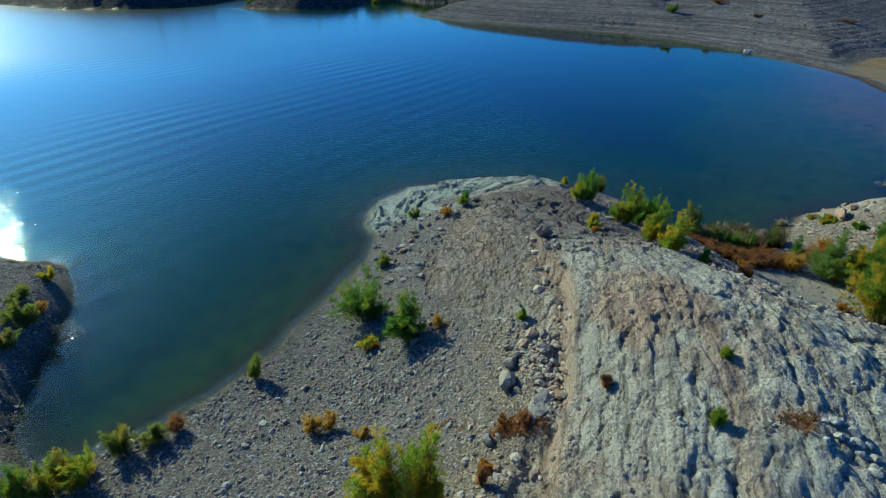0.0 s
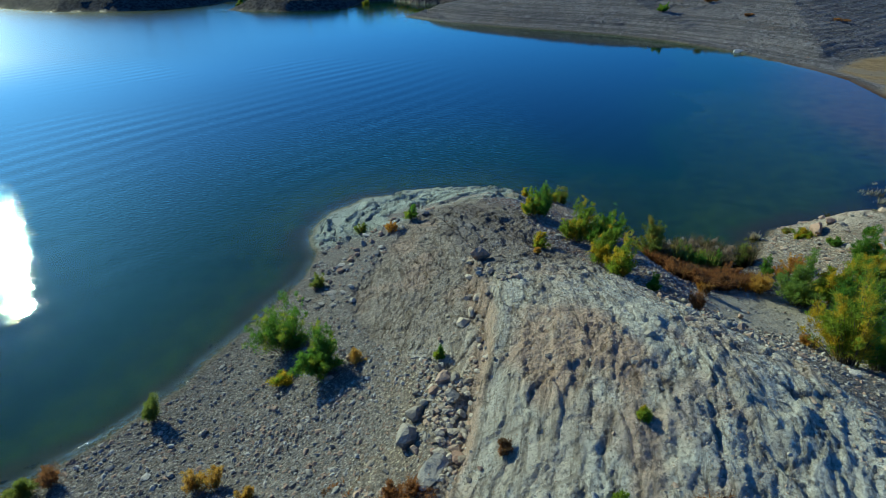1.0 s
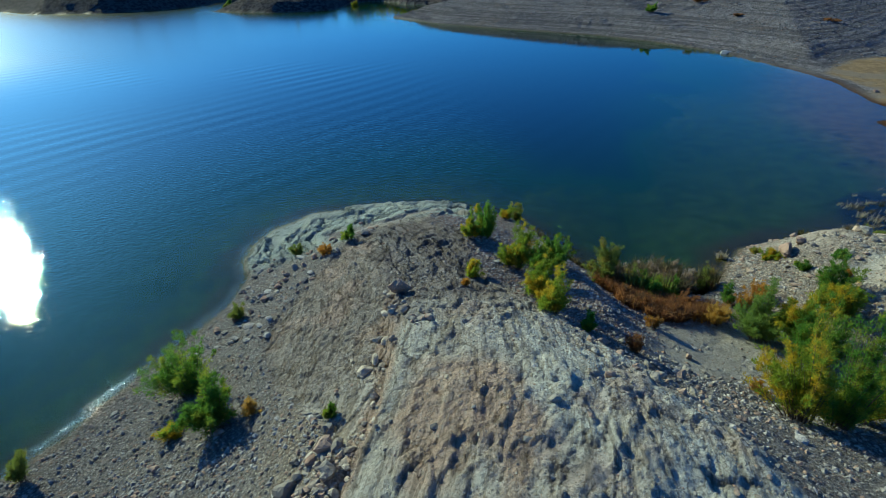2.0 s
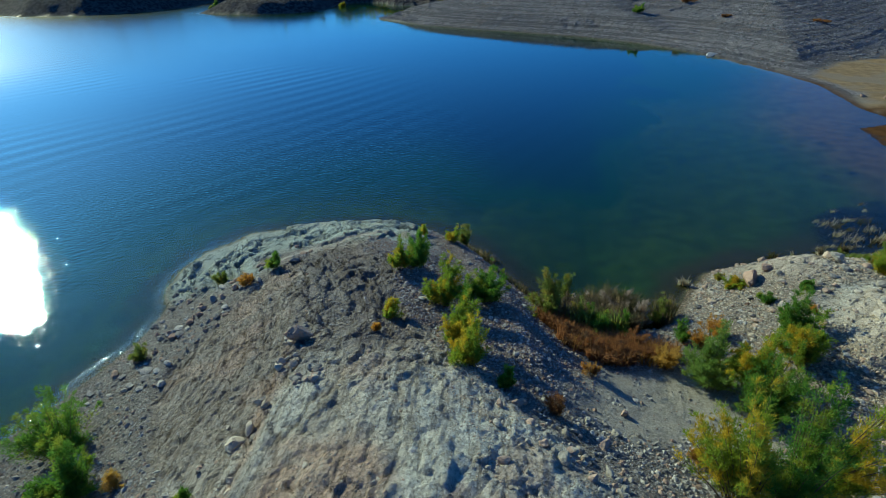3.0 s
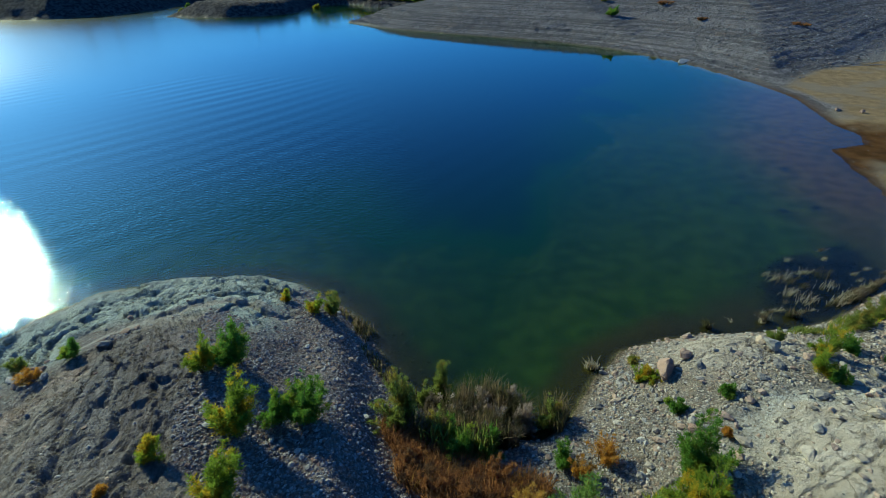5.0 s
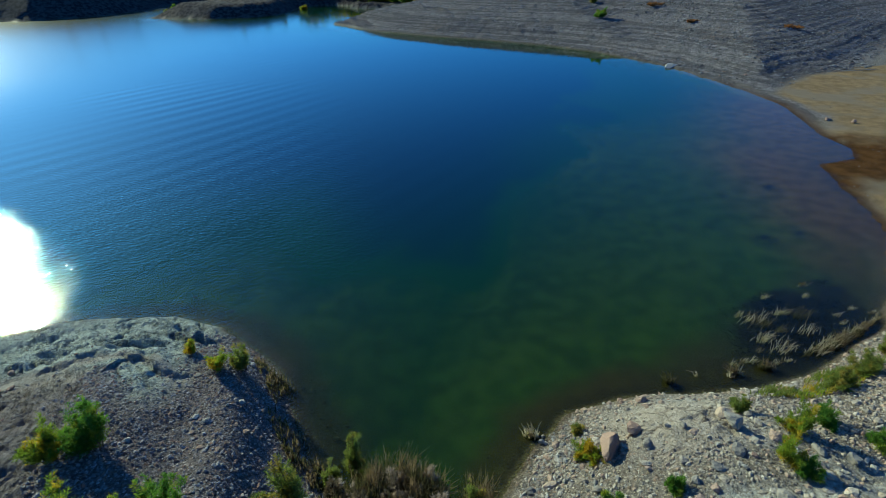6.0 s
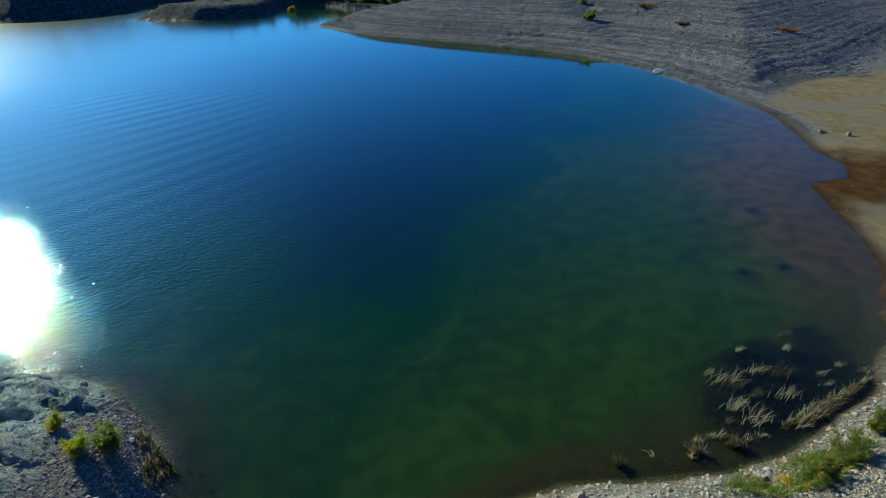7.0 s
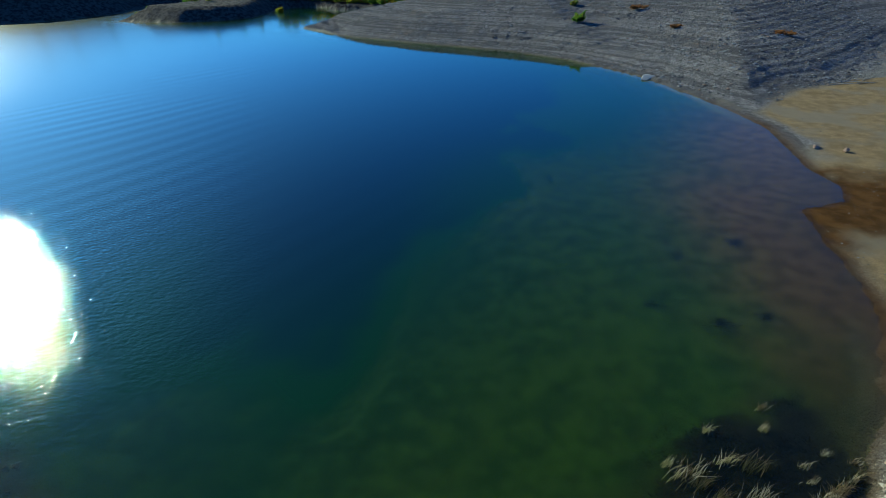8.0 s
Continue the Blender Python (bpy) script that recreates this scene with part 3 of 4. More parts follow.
    weights = {
        "rock": rock * smooth(0.0, 0.4, d) * (1 - far),
        "ledge": ledge,
        "strata": u,
        "flank": flank,
        "crest": crest,
        "dusky": np.maximum(smooth(6.6, 8.2, x) * smooth(13.4, 12.6, x) * smooth(12.5, 15, y) * smooth(26, 24.5, y), crest),
        "joint": rock * np.maximum(np.maximum(0.8 * smooth(0.09, 0.0, np.abs(lift + 0.2)) * smooth(17, 15, y), 1.0 * cream * smooth(0.06, 0.0, plate_joint)), np.maximum(smooth(0.04, 0.0, slab_joint), 0.6 * broken * smooth(0.07, 0.0, bit_joint))),
        "slab": slab,
        "crack": ledge * np.maximum(0.7 * smooth(0.05, 0.0, shelf_joint), 0.6 * smooth(0.035, 0.0, vein)),
        "cream": cream * (1 - 0.9 * smooth(0.05, 0.01, plate_joint)),
        "warm": np.clip(smooth(16, 18.5, x) * smooth(33, 30, x) + smooth(-3.2, -1.6, u + edge) * smooth(1.0, 0.0, u) * smooth(17, 15, y), 0, 1) * (1 - far),
        "pale": smooth(-1.2, 0.8, u - 2.6 + 2.5 * (warp - 0.5)) * smooth(15, 12, y) * smooth(17, 14, x) + smooth(17, 18, x) + 0.6 * smooth(0.2, 0.5, u) * smooth(1.6, 1.0, u),
        "ochre": smooth(0.9, 0.5, np.hypot((x - 7.0) / 1.9, (y - 9.9) / 2.4) + 1.2 * edge) + 0.9 * smooth(0.3, 0.12, np.abs(lift + 0.1)) * smooth(16.5, 15, y) + 0.7 * smooth(1.1, 0.5, np.hypot((x - 21.6) / 1.8, (y - 19.8) / 1.3) + edge) + 0.7 * smooth(0.35, 0.15, np.abs(u - 3.4 + 1.2 * (warp - 0.5))) * smooth(10.5, 9, y),
        # land beyond the lake, darkened in colour for its shaded face
        "far_shade": yon * (d > 0),
        "sand": np.maximum(smooth(1.1, 0.6, np.hypot((x - 15.2) / 3.3, (y - 13.9) / 1.8) + edge), 0.9 * smooth(0.42, 0.15, np.abs(y - np.interp(x, (2.5, 3.6, 5.7, 7.9, 9.0), (21.4, 23.1, 23.7, 23.7, 22.6)) + 0.8 * edge)) * smooth(2.4, 3.2, x) * smooth(9.6, 8.6, x)),
        "hill": np.clip(hill + yon, 0, 1) * (d > 0),
        "mud": smooth(34, 38, x) * (1 - hill) * (y > 24) * (y < 62) * smooth(-0.5, 1, d),
        "redmud": np.maximum(smooth(-0.3, -1.0, d) * smooth(24, 28, x), red * np.maximum(smooth(1.0, -0.3, d + edge), smooth(5.5, 2.0, d + 3 * edge) * smooth(1.0, 0.6, np.hypot((x - 42.5) / 7.0, (y - 38.5) / 5.0) + 0.8 * edge))),
        "bed": smooth(0.1, 0.7, -d) * (1 - 0.9 * red * smooth(-12, -1, d)),
        "rim": smooth(0.05, -0.25, d) * smooth(-1.8 - 1.6 * smooth(21, 26, x), -0.7, d + 1.2 * edge) * (1 - 0.7 * red) * (0.8 + 0.2 * smooth(16, 19, x)) * (1 - far),
        "mat": smooth(1.0, 0.6, np.hypot((x - 28.9) / 3.4, (y - 25.0 - 0.25 * (x - 28.9)) / 2.2) + 0.9 * (fbm(x * 0.9, y * 0.9, 4, 0.6) - 0.5)) * smooth(0.1, -0.2, d),
        "wet": smooth(0.3, 0.05, d) * smooth(-0.5, -0.1, d),
    }
    return z, d, weights


def lines(*spans):
    """Grid lines from stretches of (start, end, spacing)."""
    out = [np.arange(a, b - 1e-6, s) for a, b, s in spans]
    return np.concatenate(out + [[spans[-1][1]]])


def sheet(name, xs, ys, height, weights, material):
    """One sheet over the grid of xs and ys."""
    nx, ny = len(xs), len(ys)
    gx, gy = np.meshgrid(xs, ys)
    co = np.stack([gx, gy, height], -1).reshape(-1, 3)
    i = (np.arange(ny - 1)[:, None] * nx + np.arange(nx - 1)).ravel()
    quads = np.stack([i, i + 1, i + nx + 1, i + nx], 1)
    me = mesh_from(name, co, quads, material)
    for key, value in weights.items():
        me.attributes.new(key, "FLOAT", "POINT").data.foreach_set("value", np.asarray(value, np.float32).ravel())
    return new(name, me)


def mesh_from(name, co, faces, material, soft=True):
    """A mesh from arrays of places and of faces with one number of corners."""
    me = bpy.data.meshes.new(name)
    n, k = faces.shape
    me.vertices.add(len(co))
    me.vertices.foreach_set("co", np.asarray(co, np.float32).ravel())
    me.loops.add(n * k)
    me.loops.foreach_set("vertex_index", faces.astype(np.int32).ravel())
    me.polygons.add(n)
    me.polygons.foreach_set("loop_start", np.arange(0, n * k, k, dtype=np.int32))
    me.polygons.foreach_set("use_smooth", np.full(n, soft))
    me.update(calc_edges=True)
    me.materials.append(material)
    return me


GX = lines((-700, -200, 50), (-200, -130, 7), (-130, -60, 2), (-60, -14, 1.2), (-14, -6, 0.3), (-6, -2, 0.12), (-2, 12, 0.06), (12, 13, 0.08), (13, 24, 0.11), (24, 34, 0.2), (34, 80, 0.5), (80, 140, 4), (140, 900, 60))
GY = lines((-300, -20, 35), (-20, -4, 1.2), (-4, 2, 0.4), (2, 5, 0.12), (5, 16, 0.06), (16, 24, 0.07), (24, 28, 0.11), (28, 40, 0.4), (40, 58, 0.7), (58, 104, 0.32), (104, 120, 0.7), (120, 190, 1.2), (190, 300, 8), (300, 900, 60))
gx, gy = np.meshgrid(GX, GY)
gz, gd, gw = terrain(gx, gy)
ground = sheet("ground", GX, GY, gz, gw, GROUND)
tagged(ground, "rocky gravel shore with pale strata, mud flat and terraced bank", "ground", kind="structure")
WX = lines((-700, -200, 50), (-200, -60, 7), (-60, -16, 2), (-16, 4, 0.2), (4, 34, 0.5), (34, 60, 1), (60, 140, 8), (140, 900, 60))
WY = lines((-300, -20, 35), (-20, 2, 3), (2, 8, 0.5), (8, 27, 0.2), (27, 34, 0.5), (34, 60, 1), (60, 190, 2.5), (190, 900, 40))
wx, wy = np.meshgrid(WX, WY)
wz, wd, _ = terrain(wx, wy)
# small waves lap on the windward shore and run over the shallows beside the bar
lapping = (smooth(-0.45, -0.1, wd) + 0.5 * smooth(-1.6, -0.3, wd) * smooth(-9, -10.5, wx) * smooth(0.5, 0.62, fbm(wx * 1.7 + 5, wy * 1.7, 3))) * smooth(6, 12, wy) * smooth(27, 25, wy) * smooth(3, -1, wx)
water = sheet("water", WX, WY, np.zeros(wx.shape), {"depth": np.clip(-wz, 0, 10), "lapping": np.clip(lapping, 0, 1)}, WATER)
water.visible_shadow = False
tagged(water, "clear blue-green lake water with light ripples", "water", kind="structure")


def ground_at(x, y):
    """Height of the built ground at one place or at arrays of places."""
    x, y = np.atleast_1d(np.asarray(x, float)), np.atleast_1d(np.asarray(y, float))
    i, j = np.clip(np.searchsorted(GX, x) - 1, 0, len(GX) - 2), np.clip(np.searchsorted(GY, y) - 1, 0, len(GY) - 2)
    u, v = (x - GX[i]) / (GX[i + 1] - GX[i]), (y - GY[j]) / (GY[j + 1] - GY[j])
    return (gz[j, i] * (1 - u) + gz[j, i + 1] * u) * (1 - v) + (gz[j + 1, i] * (1 - u) + gz[j + 1, i + 1] * u) * v


# ---- plants ----
def part(name, me, parent, label=""):
    """Links a mesh as one part of a thing."""
    ob = new(name, me)
    ob.parent = parent
    if label:
        ob["label"] = label
    return ob


def slivers(base, way, side, length, width):
    """Slim pointed leaves from arrays of feet, directions and sides."""
    length, width = length[:, None], width[:, None]
    co = np.stack([base - side * width, base + side * width, base + way * length], 1).reshape(-1, 3)
    return co, np.arange(len(co)).reshape(-1, 3)


def unit(v):
    return v / np.maximum(np.linalg.norm(v, axis=-1, keepdims=True), 1e-6)


def tubes(paths, radii, corners=4):
    """Tapered stems along arrays of points (stem, point, 3)."""
    n, m, _ = paths.shape
    along = unit(np.gradient(paths, axis=1))
    across = unit(np.cross(along, np.array([0.31, 0.87, 0.12])))
    other = np.cross(along, across)
    a = np.arange(corners) * 2 * np.pi / corners
    ring = across[:, :, None] * np.cos(a)[:, None] + other[:, :, None] * np.sin(a)[:, None]
    co = paths[:, :, None] + ring * radii[:, :, None, None]
    i = np.arange(n * m * corners).reshape(n, m, corners)
    nxt = np.roll(i, -1, 2)
    faces = np.stack([i[:, :-1], nxt[:, :-1], nxt[:, 1:], i[:, 1:]], -1).reshape(-1, 4)
    return co.reshape(-1, 3), faces


WORDS = {
    "green": "bushy green tamarisk shrub with feathery twigs on the stony shore",
    "olive": "low olive-green shrub with thin twigs at the lake shore",
    "yellowgreen": "yellow-green tamarisk shrub turning golden on the rocky shore",
    "gold": "golden autumn tamarisk shrub with feathery twigs on gravel",
    "orange": "small dry orange-brown shrub on pale gravel",
    "tan": "round dry straw-coloured bush on grey gravel",
    "rust": "withered rust-red weed between the stones",
    "dead": "dark dead shrub with pale seed heads in the shallow water",
    "bluegreen": "dense grey-green shrub beside the dry wash",
}
shrub_count = 0


def shrub(colour, x, y, width, height):
    """A shrub of rising stems, each a feathery plume of side twigs clothed in small leaves."""
    global shrub_count
    shrub_count += 1
    rng = np.random.default_rng(100 + shrub_count)
    width *= 1.15 if width < 1.0 else 1.25
    dry = colour in ("tan", "orange", "rust")
    size = width * height
    n = int(np.clip(18 + 13 * size, 16, 60)) if y < 60 else 18
    # stem tips fill a lopsided crown of a few leaning plumes
    turn = rng.uniform(0, 2 * np.pi, n)
    lobe = 0.70 + 0.30 * np.sin(turn * 3 + rng.uniform(0, 6)) * np.sin(turn * 2 + rng.uniform(0, 6))
    out = np.sqrt(rng.uniform(0.0, 1, n)) * lobe * width * 0.5
    plume = int(rng.integers(3, 7))
    peak = rng.uniform(0.45, 1.0, plume)
    peak[0] = 1.15
    whose = (turn / (2 * np.pi) * plume).astype(int) % plume
    dome = np.sqrt(np.clip(1 - (out / (0.56 * width)) ** 2, 0.02, 1))
    high = height * (0.3 + 0.75 * dome) * peak[whose] * rng.uniform(0.55, 1.12, n)
    if dry:
        high = height * (0.25 + 0.75 * dome) * rng.uniform(0.6, 1.0, n)
    lean = rng.normal(0, 0.10, 2) * height
    tip = np.stack([np.cos(turn) * out + lean[0], np.sin(turn) * out + lean[1], high], 1)
    foot = np.stack([np.cos(turn) * out, np.sin(turn) * out, 0 * out], 1) * 0.3
    bend = foot * 0.55 + tip * 0.4
    bend[:, 2] = tip[:, 2] * 0.6
    s = np.linspace(0, 0.95, 5)[None, :, None]
    path = foot[:, None] * (1 - s) ** 2 + 2 * bend[:, None] * s * (1 - s) + tip[:, None] * s**2
    z0 = float(ground_at(x, y)[0])
    thing = tagged(new("shrub"), WORDS[colour], "shrub")
    thing.location = (x, y, max(z0, -0.3) - 0.03)
    co, faces = tubes(path, (0.006 + 0.005 * height) * np.linspace(1, 0.2, 5)[None] * rng.uniform(0.5, 1.1, (n, 1)), 3)
    part("branchwork", mesh_from("branchwork", co, faces, BARK), thing)
    # side twigs leave the stems, shorter towards the tip
    per = 18 if y < 60 else 22
    which = np.repeat(np.arange(n), per)
    t = np.clip(rng.uniform(0.14, 1.0, len(which)), 0, 1)[:, None]
    a, b, c = foot[which], bend[which], tip[which]
    root = a * (1 - t) ** 2 + 2 * b * t * (1 - t) + c * t**2
    ahead = unit(2 * (b - a) * (1 - t) + 2 * (c - b) * t)
    around = rng.normal(0, 1, root.shape)
    around = unit(around - ahead * np.sum(around * ahead, 1, keepdims=True))
    twig = unit(ahead * 0.7 + around * 0.75 + np.array([0, 0, 0.55]))
    reach = (0.10 + 0.30 * np.sqrt(size)) * (1.15 - 0.85 * t) * rng.uniform(0.35, 1.0, t.shape)
    reach = reach * (0.7 if dry else 0.85)
    # leaves clothe the twigs
    leaves = (int(np.clip(12 + 6 * size, 13, 23)) if y < 60 else 10)
    row = np.repeat(np.arange(len(root)), leaves)
    f = rng.uniform(0.0, 1.0, len(row))[:, None]
    off = rng.normal(0, 1, (len(row), 3))
    here = root[row] + twig[row] * reach[row] * f + off * (0.012 + 0.05 * reach[row]) + np.array([0, 0, -0.25]) * reach[row] * f**2
    here[:, 2] = np.maximum(here[:, 2], 0.02)
    way = unit(twig[row] * 0.9 + unit(off) * 0.7)
    side = unit(np.cross(way, rng.normal(0, 1, here.shape)))
    scale = np.clip(0.7 + 0.25 * height, 0.6, 1.05) * (0.75 if dry else 1.0)
    length = rng.uniform(0.035, 0.085, len(here)) * scale * (4.0 if y > 60 else 1.0)
    co, faces = slivers(here, way, side, length, length * rng.uniform(0.09, 0.17, len(here)))
    part("crown", mesh_from("crown", co, faces, LEAF[colour], False), thing)
    return thing


def blades(rng, x, y, height, lean=0.25, width=0.012, wind=(0, 0)):
    """Bent grass or reed blades at arrays of places, each of two joined pieces."""
    n = len(x)
    turn = rng.uniform(0, 2 * np.pi, n)
    push = lean * rng.uniform(0.2, 1.3, n)
    tipx, tipy = np.cos(turn) * push + wind[0], np.sin(turn) * push + wind[1]
    z = ground_at(x, y)
    height = height + np.clip(-z, 0, None)  # stalks in the lake reach over the water
    foot = np.stack([x, y, z - 0.02], 1)
    mid = foot + np.stack([tipx * 0.35, tipy * 0.35, np.full(n, 0.6)], 1) * height[:, None]
    top = foot + np.stack([tipx, tipy, 1.0 - 0.35 * np.hypot(tipx, tipy)], 1) * height[:, None]
    side = np.stack([-np.sin(turn + 0.8), np.cos(turn + 0.8), 0 * turn], 1) * width * rng.uniform(0.6, 1.4, (n, 1))
    co = np.stack([foot - side, foot + side, mid + side, mid - side, top + side * 0.2, top - side * 0.2], 1).reshape(-1, 3)
    i = np.arange(n)[:, None] * 6
    faces = np.concatenate([i + [0, 1, 2, 3], i + [3, 2, 4, 5]])
    return co, faces


def patch(name, label, category, colour, seed, count, cx, cy, rx, ry, height, lean=0.25, width=0.012, wind=(0, 0), turn=0.0):
    """A stand of grass or reeds that nobody could count."""
    rng = np.random.default_rng(seed)
    r, a = np.sqrt(rng.uniform(0, 1, count)), rng.uniform(0, 2 * np.pi, count)
    r = r * (0.75 + 0.25 * np.sin(3 * a + seed))
    px, py = r * np.cos(a) * rx, r * np.sin(a) * ry
    c, s = math.cos(radians(turn)), math.sin(radians(turn))
    x, y = cx + px * c - py * s, cy + px * s + py * c
    keep = value_noise(x * 2.3 + seed, y * 2.3) > 0.28
    x, y = x[keep], y[keep]
    co, faces = blades(rng, x, y, height * rng.uniform(0.45, 1.1, len(x)), lean, width, wind)
    return tagged(new(name, mesh_from(name, co, faces, LEAF[colour], False)), label, category, kind="stuff")


# the spit
shrub("green", -0.75, 14.5, 2.2, 1.7)
shrub("green", 0.69, 12.88, 1.52, 1.40)
shrub("tan", 1.74, 12.67, 0.67, 0.39)
shrub("olive", -3.97, 12.06, 0.66, 0.66)
shrub("rust", -5.59, 10.15, 0.72, 0.57)
shrub("tan", -1.79, 9.45, 0.76, 0.69)
shrub("tan", -1.30, 9.42, 0.63, 0.59)
shrub("yellowgreen", 0.51, 6.31, 1.25, 1.9)
shrub("yellowgreen", 1.20, 6.09, 1.2, 1.65)
shrub("yellowgreen", -7.39, 8.71, 1.35, 1.14)
shrub("olive", -7.99, 8.33, 1.31, 0.88)
shrub("olive", -6.89, 9.54, 0.96, 0.83)
shrub("olive", -6.18, 9.95, 0.82, 0.74)
shrub("green", -8.64, 8.12, 1.14, 0.85)
shrub("green", 4.09, 11.38, 0.37, 0.28)
shrub("yellowgreen", -0.48, 12.84, 0.77, 0.48)
shrub("olive", -0.23, 17.86, 0.72, 0.51)
shrub("olive", 1.03, 21.98, 0.73, 0.52)
shrub("orange", 2.42, 20.58, 0.75, 0.48)
shrub("green", 3.30, 21.34, 0.77, 0.58)
shrub("gold", 6.57, 6.23, 0.28, 0.28)
shrub("yellowgreen", 7.49, 7.73, 0.25, 0.18)
shrub("rust", 2.98, 7.73, 0.53, 0.27)
shrub("rust", 3.44, 7.60, 0.46, 0.26)
shrub("rust", 5.08, 7.69, 0.38, 0.18)
shrub("tan", -0.32, 8.81, 0.50, 0.27)
shrub("orange", 2.48, 6.68, 0.32, 0.24)
shrub("rust", 2.32, 6.31, 0.27, 0.60)
# west bar
shrub("olive", -12.77, 14.75, 1.22, 0.51)
shrub("olive", -12.28, 14.77, 1.03, 0.62)
shrub("orange", -12.34, 15.30, 0.64, 0.54)
shrub("yellowgreen", -13.32, 17.46, 0.93, 0.48)
shrub("olive", -12.07, 13.35, 0.96, 0.49)
shrub("olive", -13.12, 15.75, 1.07, 0.44)
# ridge
shrub("gold", 7.95, 19.35, 0.95, 0.85)
shrub("green", 8.55, 19.75, 1.15, 1.2)
shrub("gold", 9.2, 17.4, 1.25, 1.4)
shrub("green", 10.55, 17.98, 1.3, 1.15)
shrub("green", 9.94, 17.79, 0.80, 0.79)
shrub("gold", 9.4, 15.6, 1.1, 1.15)
shrub("yellowgreen", 9.67, 14.40, 1.09, 1.19)
shrub("yellowgreen", 7.68, 16.75, 0.63, 0.6)
shrub("yellowgreen", 9.83, 23.21, 0.88, 0.55)
shrub("olive", 10.39, 23.54, 0.77, 0.85)
shrub("yellowgreen", 8.74, 24.16, 0.41, 0.40)
shrub("green", 10.49, 13.81, 0.30, 0.51)
shrub("orange", 7.37, 15.65, 0.26, 0.23)
shrub("green", 10.46, 13.76, 0.33, 0.51)
# gully
shrub("olive", 12.91, 18.61, 1.31, 1.47)
shrub("green", 14.17, 17.78, 1.19, 0.89)
shrub("green", 14.79, 17.93, 1.03, 0.80)
shrub("tan", 15.43, 15.97, 1.08, 0.86)
shrub("orange", 13.00, 15.15, 0.58, 0.45)
shrub("olive", 16.83, 18.87, 0.73, 1.01)
shrub("green", 16.63, 17.28, 0.66, 0.68)
shrub("orange", 17.51, 17.16, 1.02, 0.72)
shrub("orange", 16.84, 16.81, 0.70, 0.66)
shrub("bluegreen", 16.34, 15.15, 1.75, 1.7)
shrub("yellowgreen", 17.37, 14.89, 1.5, 1.6)
shrub("green", 19.1, 16.2, 1.35, 1.25)
shrub("gold", 18.73, 15.19, 1.4, 1.45)
shrub("orange", 20.13, 16.87, 0.25, 0.29)
shrub("green", 17.00, 13.91, 1.8, 1.9)
shrub("yellowgreen", 14.45, 10.97, 1.70, 2.22)
shrub("green", 15.47, 11.03, 1.60, 2.37)
shrub("yellowgreen", 16.22, 11.40, 1.35, 2.60)
shrub("orange", 14.39, 12.26, 0.63, 0.34)
shrub("orange", 14.96, 11.74, 0.77, 0.28)
shrub("rust", 11.41, 12.92, 0.59, 0.57)
shrub("rust", 16.90, 16.83, 0.51, 0.34)
shrub("rust", 13.4, 16.6, 0.9, 0.7)
shrub("rust", 14.3, 16.3, 0.8, 0.6)
shrub("rust", 14.9, 17.0, 0.9, 0.75)
shrub("rust", 12.9, 17.5, 0.7, 0.7)
shrub("dead", 14.2, 19.0, 0.9, 1.0)
shrub("dead", 14.9, 19.4, 1.0, 1.1)
shrub("dead", 15.6, 19.5, 0.9, 1.15)
shrub("dead", 15.0, 18.6, 0.9, 0.95)
shrub("dead", 15.9, 18.8, 0.8, 0.9)
shrub("dead", 13.5, 19.4, 0.7, 0.9)
shrub("olive", 13.6, 18.4, 0.9, 1.0)
# east bank
shrub("yellowgreen", 19.76, 19.64, 0.71, 0.30)
shrub("green", 19.62, 18.09, 0.67, 0.49)
shrub("green", 20.80, 18.01, 0.41, 0.29)
shrub("olive", 19.68, 20.73, 0.39, 0.29)
shrub("yellowgreen", 23.26, 18.28, 0.96, 0.64)
shrub("green", 25.30, 19.53, 0.78, 0.37)
shrub("green", 25.47, 19.81, 0.63, 0.44)
shrub("gold", 24.20, 19.26, 0.82, 0.76)
shrub("olive", 27.22, 21.44, 1.00, 0.61)
shrub("olive", 28.30, 21.87, 1.02, 0.61)
shrub("green", 25.91, 18.89, 0.67, 0.51)
shrub("green", 23.44, 17.97, 0.60, 0.34)
shrub("olive", 23.61, 20.27, 0.59, 0.38)
shrub("yellowgreen", 19.53, 19.79, 0.58, 0.41)
shrub("green", 20.75, 18.15, 0.37, 0.34)
shrub("olive", 29.65, 22.65, 0.68, 0.55)
# far
shrub("green", 43.56, 90.16, 2.35, 1.09)
shrub("olive", 45.22, 99.23, 1.41, 0.52)
shrub("rust", 51.93, 91.74, 3.20, 0.48)
shrub("rust", 52.29, 81.07, 1.83, 0.31)
shrub("rust", 61.42, 74.72, 2.56, 0.29)


patch("weeds", "low rust-red withered weeds between stones", "weeds", "rust", 61, 700, 3.3, 7.55, 0.75, 0.4, 0.18, 0.8, 0.008)
patch("weeds", "low rust-red withered weeds between stones", "weeds", "rust", 62, 250, 1.9, 8.3, 0.5, 0.3, 0.15, 0.8, 0.008)
patch("weeds", "low rust-red withered weeds between stones", "weeds", "rust", 63, 250, 7.9, 6.0, 0.4, 0.3, 0.15, 0.8, 0.008)

